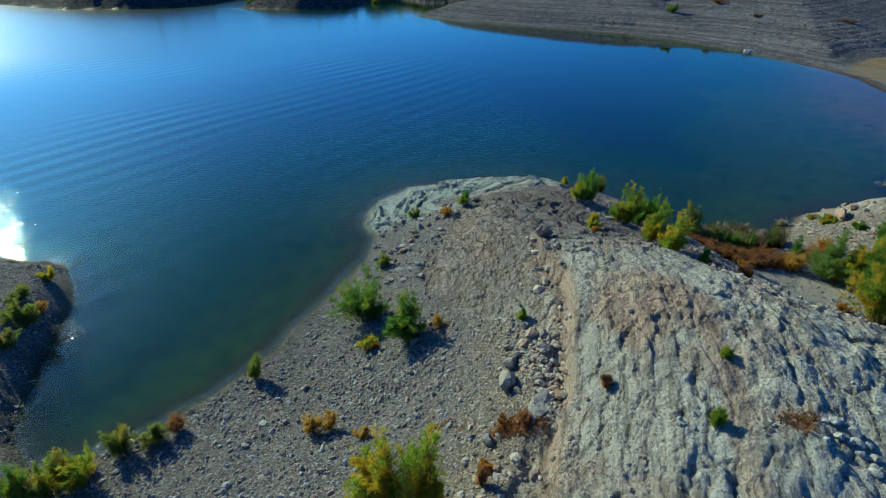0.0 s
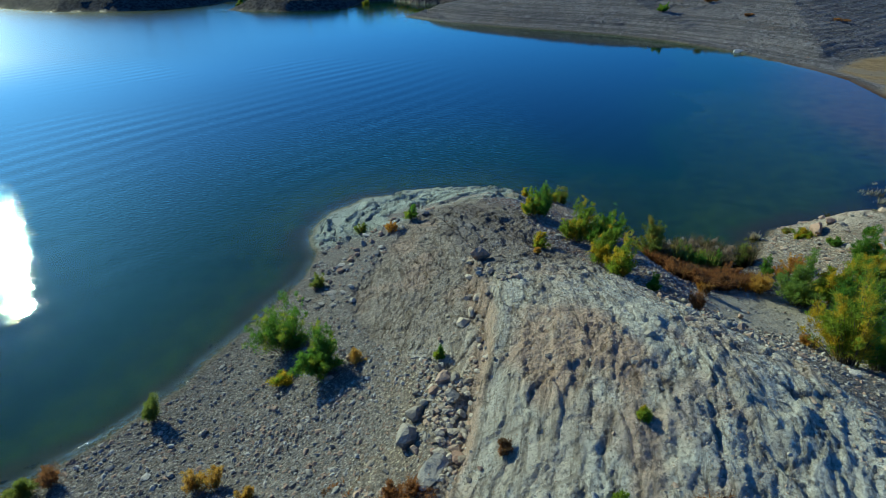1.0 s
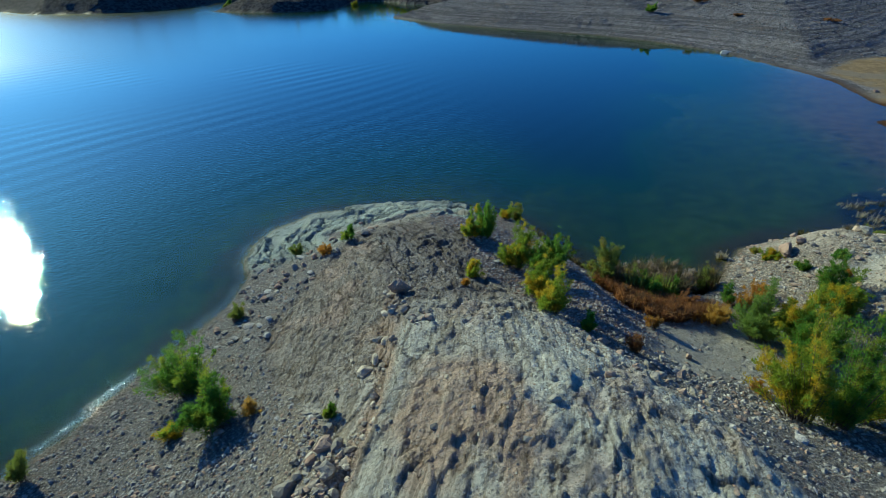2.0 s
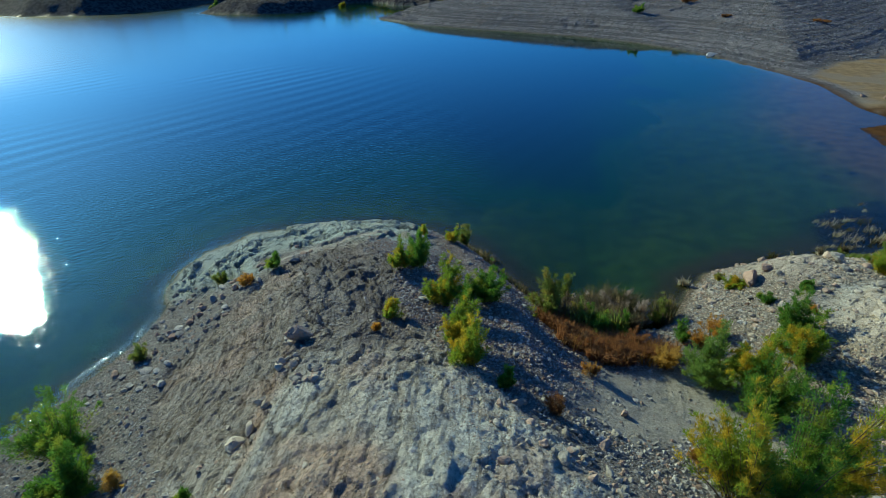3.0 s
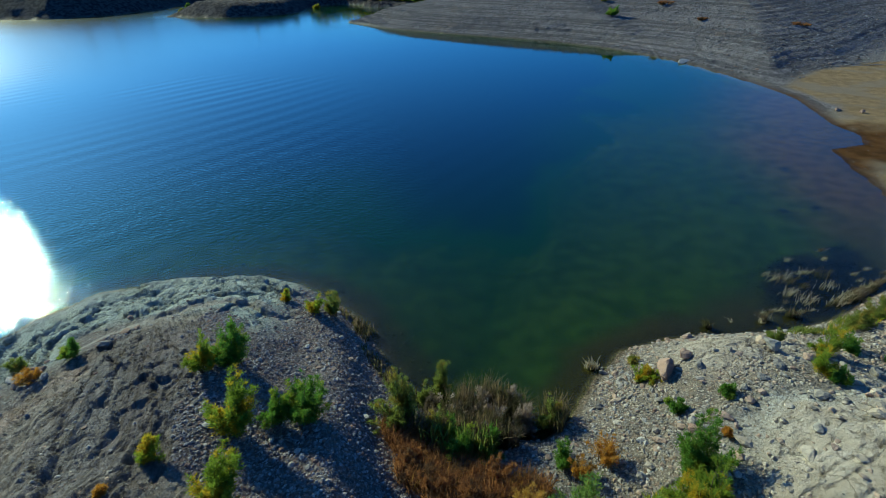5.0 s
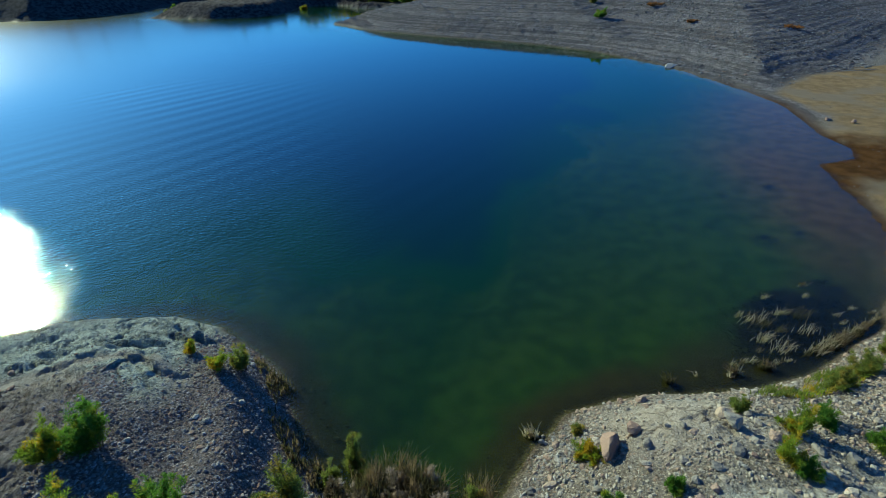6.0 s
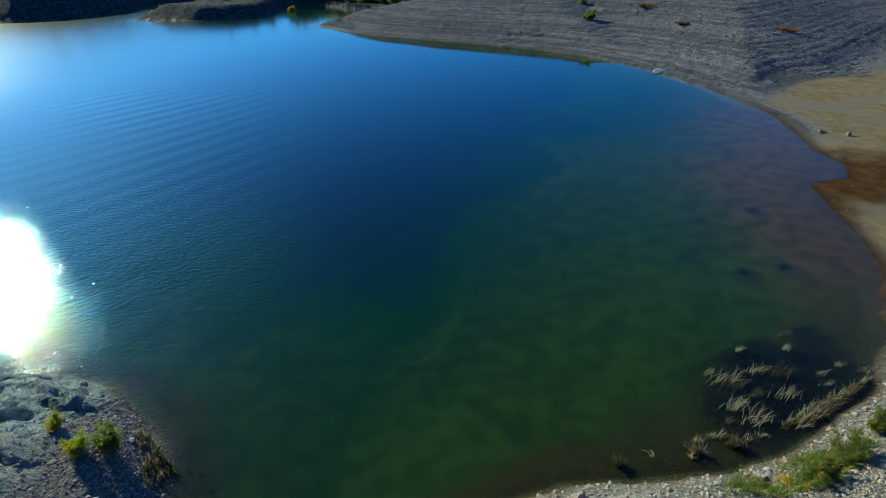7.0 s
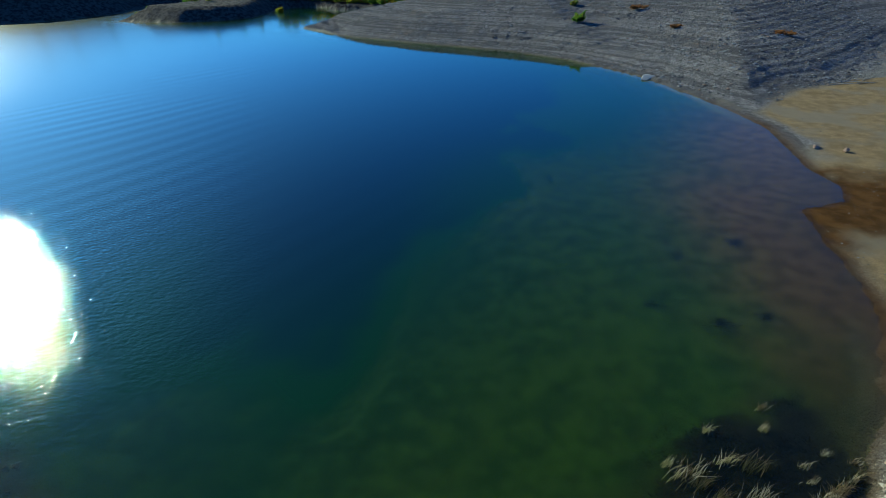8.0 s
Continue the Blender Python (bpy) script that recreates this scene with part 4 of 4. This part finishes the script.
# the marsh at the head of the gully
patch("dry_grass", "mat of rust-brown dry grass in the gully", "grass", "rust", 1, 6500, 14.3, 16.7, 1.9, 0.95, 0.58, 0.6, 0.007, turn=-8)
patch("dry_grass", "russet dry grass at the foot of the slope", "grass", "rust", 2, 4600, 13.0, 17.6, 0.8, 1.3, 0.55, 0.6, 0.007, turn=20)
patch("dry_grass", "tufts of orange dry grass in the gully", "grass", "orange", 51, 500, 15.2, 16.5, 1.0, 0.6, 0.5, 0.7, 0.008)
patch("dry_grass", "tufts of straw-coloured dry grass in the gully", "grass", "tan", 52, 350, 13.6, 16.9, 1.0, 0.5, 0.5, 0.7, 0.008)
patch("reeds", "dark brown dead reeds standing in the water", "reeds", "reed", 3, 3600, 14.9, 19.5, 1.4, 0.7, 0.95, 0.4, 0.010)
patch("reeds", "brown-green reeds with seed heads at the water", "reeds", "reed", 4, 4200, 14.4, 18.5, 1.7, 0.6, 0.9, 0.4, 0.010)
patch("reeds", "bright green cattail leaves among dead reeds", "reeds", "olive", 5, 220, 14.3, 17.9, 1.2, 0.4, 1.0, 0.25, 0.02)
shrub("olive", 13.8, 20.5, 0.55, 1.3)
shrub("olive", 13.3, 20.1, 0.45, 0.8)
patch("reeds", "olive-brown reeds at the edge of the gravel bank", "reeds", "reed", 7, 420, 16.9, 19.0, 0.4, 0.6, 0.9, 0.35, 0.010)
# the spit's east edge, half under water
patch("dry_grass", "sparse brown weeds along the shaded waterline", "grass", "reed", 8, 900, 12.5, 20.6, 0.5, 2.4, 0.3, 0.4, 0.012, turn=28)
patch("dry_grass", "sparse brown weeds along the shaded waterline", "grass", "reed", 9, 500, 11.3, 23.4, 0.4, 1.6, 0.35, 0.4, 0.012, turn=35)
# the dead reed bed off the east bank


def reed_tuft(x, y, size, seed, colour="straw"):
    """A tuft of dead stalks bent over to one side."""
    rng = np.random.default_rng(seed)
    n = int(26 * size) + 8
    px, py = x + rng.normal(0, 0.14 * size, n), y + rng.normal(0, 0.07 * size, n)
    co, faces = blades(rng, px, py, 0.26 * size * rng.uniform(0.3, 1.2, n), 0.5, 0.008, (0.7, 0.4))
    tagged(new("reed_tuft", mesh_from("reed_tuft", co, faces, LEAF[colour], False)), "tuft of bent dead reeds in dark shallow water", "reeds", "reed tufts off the bank")


for k, (x, y) in enumerate(((26.9, 25.5), (27.2, 25.1), (27.4, 24.85), (28.3, 25.4), (28.6, 25.5), (28.9, 25.2), (26.9, 24.1), (27.2, 24.2), (26.5, 23.65), (27.3, 23.6), (28.6, 24.4), (27.8, 24.5))):
    reed_tuft(x, y, 0.9 + 0.3 * ((k * 7) % 4 - 1), 900 + k, "reed" if k % 3 == 2 else "straw")
for k, (x, y) in enumerate(((30.3, 27.0), (29.9, 26.3), (28.4, 26.4), (30.2, 25.1), (31.0, 25.4), (30.1, 24.7), (31.5, 25.1), (25.8, 23.2), (26.1, 23.2), (26.7, 23.0), (25.4, 23.1), (27.1, 23.1))):
    reed_tuft(x, y, 0.62, 930 + k)
patch("dry_grass", "olive-brown grass along the water's edge", "grass", "reed", 13, 700, 29.6, 23.95, 2.4, 0.25, 0.28, 0.8, 0.008, (0.1, 0.1), 23)
patch("dry_grass", "straw-coloured grass along the water's edge", "grass", "straw", 14, 300, 29.4, 23.9, 2.3, 0.22, 0.35, 0.6, 0.010, (0.3, 0.1), 23)
for k, (x, y, r) in enumerate(((23.1, 22.6, 0.2), (24.1, 22.65, 0.2), (25.2, 22.7, 0.3), (26.3, 22.9, 0.3), (18.6, 21.0, 0.25))):
    patch("reeds", "small tuft of dead reeds in the shallows", "reeds", "straw" if k % 3 else "reed", 20 + k, int(260 * r), x, y, r, r * 0.7, 0.35, 0.5, 0.016, (-0.3, 0.1))
patch("grass", "yellow-green grass along the gravel bank", "grass", "olive", 40, 1300, 27.6, 21.8, 1.7, 0.5, 0.32, 0.5, 0.010, turn=18)
patch("grass", "yellow-green grass along the gravel bank", "grass", "yellowgreen", 41, 420, 27.0, 21.5, 1.6, 0.5, 0.3, 0.5, 0.010, turn=18)
patch("grass", "thin dry grass on the gravel bank", "grass", "olive", 42, 600, 25.5, 21.3, 0.9, 0.5, 0.25, 0.5, 0.010)
patch("grass", "low green weeds between beach stones", "grass", "yellowgreen", 43, 260, -0.5, 13.0, 0.5, 0.3, 0.2, 0.7, 0.012)
# weed on the lake bed
for k, (x, y, a, b) in enumerate(((29.7, 32.2, 0.8, 0.3), (31.3, 30.8, 0.7, 0.4), (31.9, 35.6, 0.3, 1.0), (34.7, 36.0, 0.3, 1.2), (25.4, 34.3, 0.9, 0.3), (28.3, 25.1, 1.7, 1.2), (28.6, 26.4, 0.9, 0.5), (26.7, 24.0, 0.8, 0.7), (30.0, 25.7, 1.4, 0.5), (31.2, 27.2, 0.7, 0.2), (27.9, 24.0, 1.2, 0.6), (33.0, 31.0, 0.5, 0.3))):
    rng = np.random.default_rng(60 + k)
    n = int(520 * a * b / 0.3)
    x, y = x + a * rng.normal(0, 0.55, n), y + b * rng.normal(0, 0.55, n)
    keep = value_noise(x * 3.1 + k, y * 3.1) > 0.42
    x, y, n = x[keep], y[keep], int(keep.sum())
    foot = np.stack([x, y, ground_at(x, y) - 0.02], 1)
    way = unit(np.stack([rng.normal(0, 1, n), rng.normal(0, 1, n), rng.uniform(0.1, 0.5, n)], 1))
    side = unit(np.cross(way, rng.normal(0, 1, foot.shape)))
    co, faces = slivers(foot, way, side, rng.uniform(0.1, 0.25, n), rng.uniform(0.015, 0.03, n))
    tagged(new("waterweed", mesh_from("waterweed", co, faces, LEAF["weed"], False)), "dark waterweed on the shallow lake bed", "waterweed", kind="stuff")

# shrubs on the far shore of the inlet
rng = np.random.default_rng(5)
for k in range(66):
    x = -12 + 0.5 * k + rng.uniform(-0.4, 0.4)
    y = float(np.interp(x, (-12, -6, 2.5, 5, 11, 17, 21), (161, 165, 157.5, 151, 149, 139, 137))) + rng.uniform(0.3, 6)
    shrub(("yellowgreen", "green", "gold", "green", "orange", "yellowgreen")[k % 6], x, y, rng.uniform(2.8, 4.4), rng.uniform(1.6, 3.0))
for k in range(14):
    x = -70 + 4.6 * k + rng.uniform(-1, 1)
    shrub(("olive", "yellowgreen", "green")[k % 3], x, float(np.interp(x, (-70, -50, -44, -12), (156, 182, 150, 150))) + rng.uniform(0, 6), rng.uniform(1.6, 2.6), rng.uniform(0.9, 1.5))


# ---- stones ----
def blob(seed, rough=0.22, flat=0.7, detail=1):
    """A worn, faceted stone of about unit size, from a subdivided icosahedron."""
    bm = bmesh.new()
    bmesh.ops.create_icosphere(bm, subdivisions=detail, radius=0.5)
    rng = random.Random(seed)
    shift = Vector((rng.uniform(-50, 50), rng.uniform(-50, 50), rng.uniform(-50, 50)))
    cuts = [(Vector((rng.gauss(0, 1), rng.gauss(0, 1), rng.gauss(0, 0.8))).normalized(), rng.uniform(0.26, 0.42)) for _ in range(9)]
    for v in bm.verts:
        p = v.co.normalized()
        d = noise.noise(p * 1.3 + shift) * 1.2 + noise.noise(p * 2.9 + shift) * 0.5
        v.co = p * 0.5 * (1 + rough * 1.6 * d)
        for a, depth in cuts:
            over = v.co.dot(a) - depth
            if over > 0:
                v.co -= a * over * 0.92
        v.co.z *= flat
    co = np.array([v.co[:] for v in bm.verts])
    faces = np.array([[v.index for v in f.verts] for f in bm.faces])
    bm.free()
    return co, faces


SEEDS = [blob(s, 0.22, 0.65, 1) for s in range(10)]
TINY = []
for s in range(6):
    rng = np.random.default_rng(300 + s)
    o = np.array([(1, 0, 0), (-1, 0, 0), (0, 1, 0), (0, -1, 0), (0, 0, 0.7), (0, 0, -0.7)]) * rng.uniform(0.35, 0.6, (6, 1)) + rng.normal(0, 0.06, (6, 3))
    TINY.append((o, np.array([(0, 2, 4), (2, 1, 4), (1, 3, 4), (3, 0, 4), (2, 0, 5), (1, 2, 5), (3, 1, 5), (0, 3, 5)])))


def weight_at(key, x, y):
    i, j = np.clip(np.searchsorted(GX, x) - 1, 0, len(GX) - 2), np.clip(np.searchsorted(GY, y) - 1, 0, len(GY) - 2)
    return gw[key][j, i]


def shore_at(x, y):
    i, j = np.clip(np.searchsorted(GX, x) - 1, 0, len(GX) - 2), np.clip(np.searchsorted(GY, y) - 1, 0, len(GY) - 2)
    return gd[j, i]


def gravel(name, label, seed, box, count, small, large, want, material, shapes, power=2.2):
    """Loose stones strewn over a stretch of ground, most of them small."""
    rng = np.random.default_rng(seed)
    x, y = rng.uniform(box[0], box[1], count), rng.uniform(box[2], box[3], count)
    keep = rng.uniform(0, 1, count) < want(x, y)
    x, y = x[keep], y[keep]
    n = len(x)
    size = small + (large - small) * rng.uniform(0, 1, n) ** (power * 2)
    z = ground_at(x, y) + size * rng.uniform(0.02, 0.2, n)
    spin = rng.uniform(0, 2 * np.pi, n)
    stretch = rng.uniform(0.75, 1.35, (n, 3)) * size[:, None] * (1, 1, 0.7)
    cos, faces, base = [], [], 0
    kind = rng.integers(0, len(shapes), n)
    for s, (co, fa) in enumerate(shapes):
        w = np.where(kind == s)[0]
        p = co[None] * stretch[w][:, None]
        c, q = np.cos(spin[w])[:, None], np.sin(spin[w])[:, None]
        p = np.stack([p[..., 0] * c - p[..., 1] * q, p[..., 0] * q + p[..., 1] * c, p[..., 2]], -1)
        p += np.stack([x[w], y[w], z[w]], -1)[:, None]
        cos.append(p.reshape(-1, 3))
        faces.append((fa[None] + (np.arange(len(w)) * len(co))[:, None, None]).reshape(-1, 3) + base)
        base += len(w) * len(co)
    me = mesh_from(name, np.concatenate(cos), np.concatenate(faces), material, False)
    return tagged(new(name, me), label, "gravel", kind="stuff")


def loose(x, y):
    """How thick stones lie: thick on gravel, thin on bedrock, none on sand or in the lake."""
    clump = 0.35 + 1.1 * smooth(0.35, 0.65, fbm(x * 0.45 + 9, y * 0.45, 3))
    rocky = np.clip(weight_at("rock", x, y) + weight_at("ledge", x, y), 0, 1)
    return clump * (1 - 0.985 * rocky) * (1 - 0.8 * weight_at("flank", x, y)) * (1 - 0.85 * weight_at("sand", x, y)) * smooth(-0.05, 0.35, shore_at(x, y))


def crevice(x, y):
    """Rubble that gathers on the broken parts of the bedrock."""
    return weight_at("rock", x, y) * (1 - 0.9 * weight_at("flank", x, y)) * (1 - 0.9 * weight_at("cream", x, y)) * smooth(0.60, 0.68, fbm(x * 0.8 + 31, y * 0.5, 3) + 0.05 * smooth(8, 10, x))


gravel("gravel", "grey and buff pebbles of the beach", 1, (-9, 5, 4, 20), 34000, 0.035, 0.16, loose, GRAVEL, TINY, 1.5)
gravel("gravel", "grey and buff pebbles of the ridge", 2, (5, 20, 5, 26), 42000, 0.035, 0.15, lambda x, y: loose(x, y) * (1 - weight_at("dusky", x, y)), GRAVEL, TINY, 1.5)
gravel("gravel", "dusky brown-grey stones of the ridge flank", 12, (3.5, 13.5, 12.5, 26), 60000, 0.025, 0.11, lambda x, y: loose(x, y) * weight_at("dusky", x, y) * 1.3, DUSKSTONE, TINY, 1.5)
gravel("gravel", "pale pebbles of the east bank", 3, (17, 33, 10, 25), 36000, 0.035, 0.15, loose, BANKSTONE, TINY, 1.5)
gravel("cobbles", "grey and reddish cobbles strewn over the slope", 4, (-7, 20, 4.5, 26), 6000, 0.06, 0.26, lambda x, y: loose(x, y) * (0.45 + 0.55 * smooth(1, 4, x)), GRAVEL, SEEDS, 2.8)
gravel("cobbles", "pale cobbles strewn over the east bank", 5, (17, 33, 10, 24), 4500, 0.07, 0.30, loose, BANKSTONE, SEEDS, 2.8)
gravel("rubble", "broken pale rubble on the bedrock", 6, (1.5, 13, 4, 24), 14000, 0.025, 0.13, crevice, BANKSTONE, SEEDS[:6], 2.2)
gravel("cobbles", "red-brown cobbles at the foot of the ledge", 7, (-2, 6, 16, 23), 2600, 0.07, 0.4, lambda x, y: loose(x, y) * (x < 0.5 * (y - 16) + 1.5), GRAVEL, SEEDS, 1.6)
gravel("rubble", "fine pale rubble on the bedrock", 15, (2, 13, 4, 16), 44000, 0.015, 0.05, lambda x, y: weight_at("rock", x, y) * (0.12 + 0.75 * smooth(7, 9, x) * smooth(0.38, 0.55, fbm(x * 0.7 + 2, y * 0.4, 3))) * (1 - weight_at("flank", x, y)), BANKSTONE, TINY, 1.4)
gravel("rubble", "pinkish and pale rubble below the rock step", 14, (1.0, 5.2, 4.5, 12.5), 5200, 0.05, 0.28, lambda x, y: smooth(-2.4, -1.2, weight_at("strata", x, y)) * smooth(0.1, -0.2, weight_at("strata", x, y)) * smooth(0.4, 0.6, fbm(x * 0.6 + 4, y * 0.6, 3)), BANKSTONE, SEEDS, 1.7)
gravel("gravel", "stones of the west bar", 8, (-30, -10, 8, 20), 9000, 0.06, 0.22, loose, GRAVEL, TINY, 1.5)
gravel("gravel", "grey stones of the terraced bank", 9, (0, 85, 56, 125), 60000, 0.09, 0.36, lambda x, y: weight_at("hill", x, y) * (0.45 + 0.5 * smooth(0.4, 0.6, fbm(x * 0.12, y * 0.9, 3))), HILLSTONE, TINY, 2.2)
gravel("gravel", "stones at the edge of the mud flat", 10, (36, 60, 28, 64), 6000, 0.03, 0.12, lambda x, y: weight_at("mud", x, y) * smooth(4, 0.5, shore_at(x, y)) * smooth(0.4, 0.6, fbm(x * 0.3, y * 0.3, 3)), HILLSTONE, TINY, 2.0)
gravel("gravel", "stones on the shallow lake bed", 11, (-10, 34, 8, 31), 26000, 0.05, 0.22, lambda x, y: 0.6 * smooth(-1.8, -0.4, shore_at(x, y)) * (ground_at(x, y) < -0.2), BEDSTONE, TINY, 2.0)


# ---- boulders ----
def boulder(x, y, wide, high, seed, label="weathered pale boulder lying on the rocky slope", material=None, turn=0.0, deep=1.0, name="boulder"):
    co, faces = blob(900 + seed, 0.24, 1.0, 3 if wide > 0.6 else 2)
    me = mesh_from(name, co, faces, material or BOULDER, False)
    ob = tagged(new(name, me), label, name.replace("_", " "))
    ob.scale = (wide, wide * deep, high)
    ob.rotation_euler = (0.12, -0.08, radians(turn))
    ob.location = (x, y, float(ground_at(x, y)[0]) + high * 0.28)
    return ob


boulder(3.25, 9.0, 0.6, 0.6, 1, "large cracked pale boulder among smaller stones", turn=20)
boulder(3.45, 9.6, 0.5, 0.32, 2, "flat-topped pale boulder beside a larger one", turn=70, deep=0.8)
boulder(3.75, 7.9, 0.85, 0.22, 3, "long low pale boulder half buried in rubble", turn=50, deep=0.55)
boulder(4.1, 10.35, 0.42, 0.34, 4, "grey-green rounded boulder among rubble", turn=10)
boulder(4.3, 9.7, 0.36, 0.26, 5, turn=30)
boulder(2.6, 7.4, 0.34, 0.24, 6, turn=80)
boulder(5.5, 15.4, 0.62, 0.75, 7, "upright grey block at the crest of the ridge", turn=15, deep=0.7)
boulder(20.1, 19.7, 0.85, 0.6, 8, "large pinkish boulder casting a shadow on the bank", PINKSTONE, turn=55, deep=0.7)
boulder(20.75, 19.9, 0.4, 0.35, 9, "reddish stone beside a larger boulder", PINKSTONE, turn=0)
boulder(43.6, 67.2, 1.9, 0.5, 10, "big white boulder on the far gravel shore", PALESTONE, 20, 0.6)
boulder(45.5, 46.2, 0.6, 0.28, 11, "pale brown stone on the mud flat", PINKSTONE, 40, 0.7)
boulder(46.6, 45.2, 0.5, 0.3, 12, "brown stone on the mud flat", PINKSTONE, 10, 0.7)
boulder(22.8, 19.5, 0.45, 0.4, 13, "reddish-grey stone on the east bank", turn=30)
boulder(21.6, 21.3, 0.35, 0.25, 14, turn=10)
boulder(12.2, 12.1, 0.36, 0.2, 15, "broken block at the edge of the wash", turn=40, deep=0.6)
boulder(11.6, 11.5, 0.3, 0.18, 16, "broken block at the edge of the wash", turn=110, deep=0.7)
boulder(12.7, 12.7, 0.26, 0.18, 17, "broken block at the edge of the wash", turn=75)
boulder(11.05, 11.2, 0.3, 0.2, 18, turn=5)


def heap(x, y, count, spread, size, seed, label, group, material=None):
    """A small heap of separate stones."""
    rng = random.Random(seed)
    for k in range(count):
        a, r = rng.uniform(0, 2 * math.pi), spread * math.sqrt(rng.random())
        s = size * rng.uniform(0.5, 1.2)
        ob = boulder(x + r * math.cos(a), y + r * math.sin(a), s, s * 0.7, 40 + seed + k, label, material, rng.uniform(0, 180), name="stone")
        tagged(ob, group=group)


heap(6.15, 13.55, 22, 0.36, 0.2, 100, "grey-brown stone in a small heap on the rock", "heap on the ridge")
heap(8.45, 5.5, 16, 0.5, 0.26, 200, "whitish stone in a heap on the slope", "heap on the slope", PALESTONE)
heap(6.1, 6.35, 6, 0.22, 0.16, 300, "pale stone in a small hollow of the rock", "stones in the hollow", PALESTONE)

rng = random.Random(77)
for k in range(110):
    x, y = rng.gauss(22.8, 1.8), rng.gauss(16.8, 1.5)
    s = 0.13 + 0.42 * rng.random() ** 2
    boulder(x, y, s, s * rng.uniform(0.3, 0.55), 500 + k, "angular pale block broken from the bedrock slab", CREAMSTONE if k % 3 else BOULDER, rng.uniform(0, 180), rng.uniform(0.55, 0.9), "rock_block")["group"] = "blocks on the slab"
for k in range(60):
    x, y = rng.gauss(11.3, 1.1), rng.gauss(11.9, 1.0)
    s = 0.10 + 0.2 * rng.random() ** 2
    boulder(x, y, s, s * rng.uniform(0.45, 0.8), 600 + k, "broken brown-grey block on the ridge flank", None, rng.uniform(0, 180), rng.uniform(0.55, 0.9), "rock_block")["group"] = "blocks on the flank"
for k in range(40):
    y = rng.uniform(6.2, 11.0)
    x = 4.7 - 0.02 * (12 - y) ** 2 - 0.05 * (12 - y) + rng.gauss(-0.35, 0.45)
    s = 0.12 + 0.26 * rng.random() ** 2
    boulder(x, y, s, s * rng.uniform(0.5, 0.8), 700 + k, "reddish or pale stone below the rock step", PINKSTONE if k % 3 == 0 else None, rng.uniform(0, 180), rng.uniform(0.6, 0.95), "stone")["group"] = "stones below the step"

for k in range(26):
    y = rng.uniform(9.6, 16.2)
    x = 5.35 - 0.02 * max(15 - y, 0) ** 2 - 0.04 * max(y - 15, 0) ** 2 + rng.gauss(-0.15, 0.3)
    s = 0.12 + 0.34 * rng.random() ** 2
    boulder(x, y, s, s * rng.uniform(0.55, 0.85), 1200 + k, "cream or ochre block broken from the rock step", CREAMSTONE, rng.uniform(0, 180), rng.uniform(0.55, 0.9), "rock_block")["group"] = "blocks along the step"

for k in range(90):
    x, y = rng.uniform(-4.5, 2.5), rng.uniform(7.0, 15.5)
    if float(shore_at(np.array([x]), np.array([y]))[0]) < 0.5:
        continue
    s = 0.11 + 0.15 * rng.random() ** 3
    boulder(x, y, s, s * rng.uniform(0.5, 0.75), 800 + k, "rounded grey beach stone on gravel", PALESTONE if k % 4 == 0 else None, rng.uniform(0, 180), rng.uniform(0.65, 0.95), "stone")["group"] = "stones of the beach"
for k in range(70):
    x, y = rng.uniform(18.5, 27.5), rng.uniform(16.5, 21.8)
    s = 0.14 + 0.26 * rng.random() ** 3
    boulder(x, y, s, s * rng.uniform(0.45, 0.75), 950 + k, "angular pale or reddish stone on the gravel bank", PINKSTONE if k % 4 == 0 else None, rng.uniform(0, 180), rng.uniform(0.6, 0.95), "stone")["group"] = "stones of the bank"
for k in range(26):
    a = rng.uniform(0.0, 1.0)
    x, y = -0.2 + 2.6 * a + rng.gauss(0, 0.35), 18.2 + 3.2 * a + rng.gauss(0, 0.35)
    s = 0.2 + 0.3 * rng.random() ** 2
    boulder(x, y, s, s * rng.uniform(0.5, 0.75), 1100 + k, "reddish-brown stone at the foot of the ledge", PINKSTONE if k % 2 else None, rng.uniform(0, 180), rng.uniform(0.6, 0.95), "stone")["group"] = "stones below the ledge"

# driftwood on the far shore
for k in range(9):
    rng = np.random.default_rng(700 + k)
    x, y = 56.2 + k * 0.5, 61.0 + rng.uniform(-0.6, 0.9)
    a, length = rng.uniform(-0.5, 0.6), rng.uniform(1.2, 2.6)
    s = np.linspace(0, 1, 6)
    pts = np.stack([x + s * length * math.cos(a), y + s * length * math.sin(a) + 0.03 * np.sin(3 * s + k), 0 * s], 1)
    pts[:, 2] = ground_at(pts[:, 0], pts[:, 1]) + 0.03 + 0.04 * s
    co, faces = tubes(pts[None], np.linspace(0.03, 0.012, 6)[None], 6)
    tagged(new("driftwood_branch", mesh_from("driftwood_branch", co, faces, DRIFTWOOD)), "bleached driftwood branch on the shore", "driftwood", "driftwood on the far shore")
# two scraps of pale litter in the gully
for k, (x, y) in enumerate(((12.66, 17.62), (12.78, 17.7))):
    co, faces = blob(80 + k, 0.1, 0.7, 2)
    ob = tagged(new("litter", mesh_from("litter", co * (0.17, 0.11, 0.1), faces, LITTER)), "crumpled white scrap of litter in the gully", "litter")
    ob.location = (x, y, float(ground_at(x, y)[0]) + 0.03)
    ob.rotation_euler = (0.2, 0.1, k)
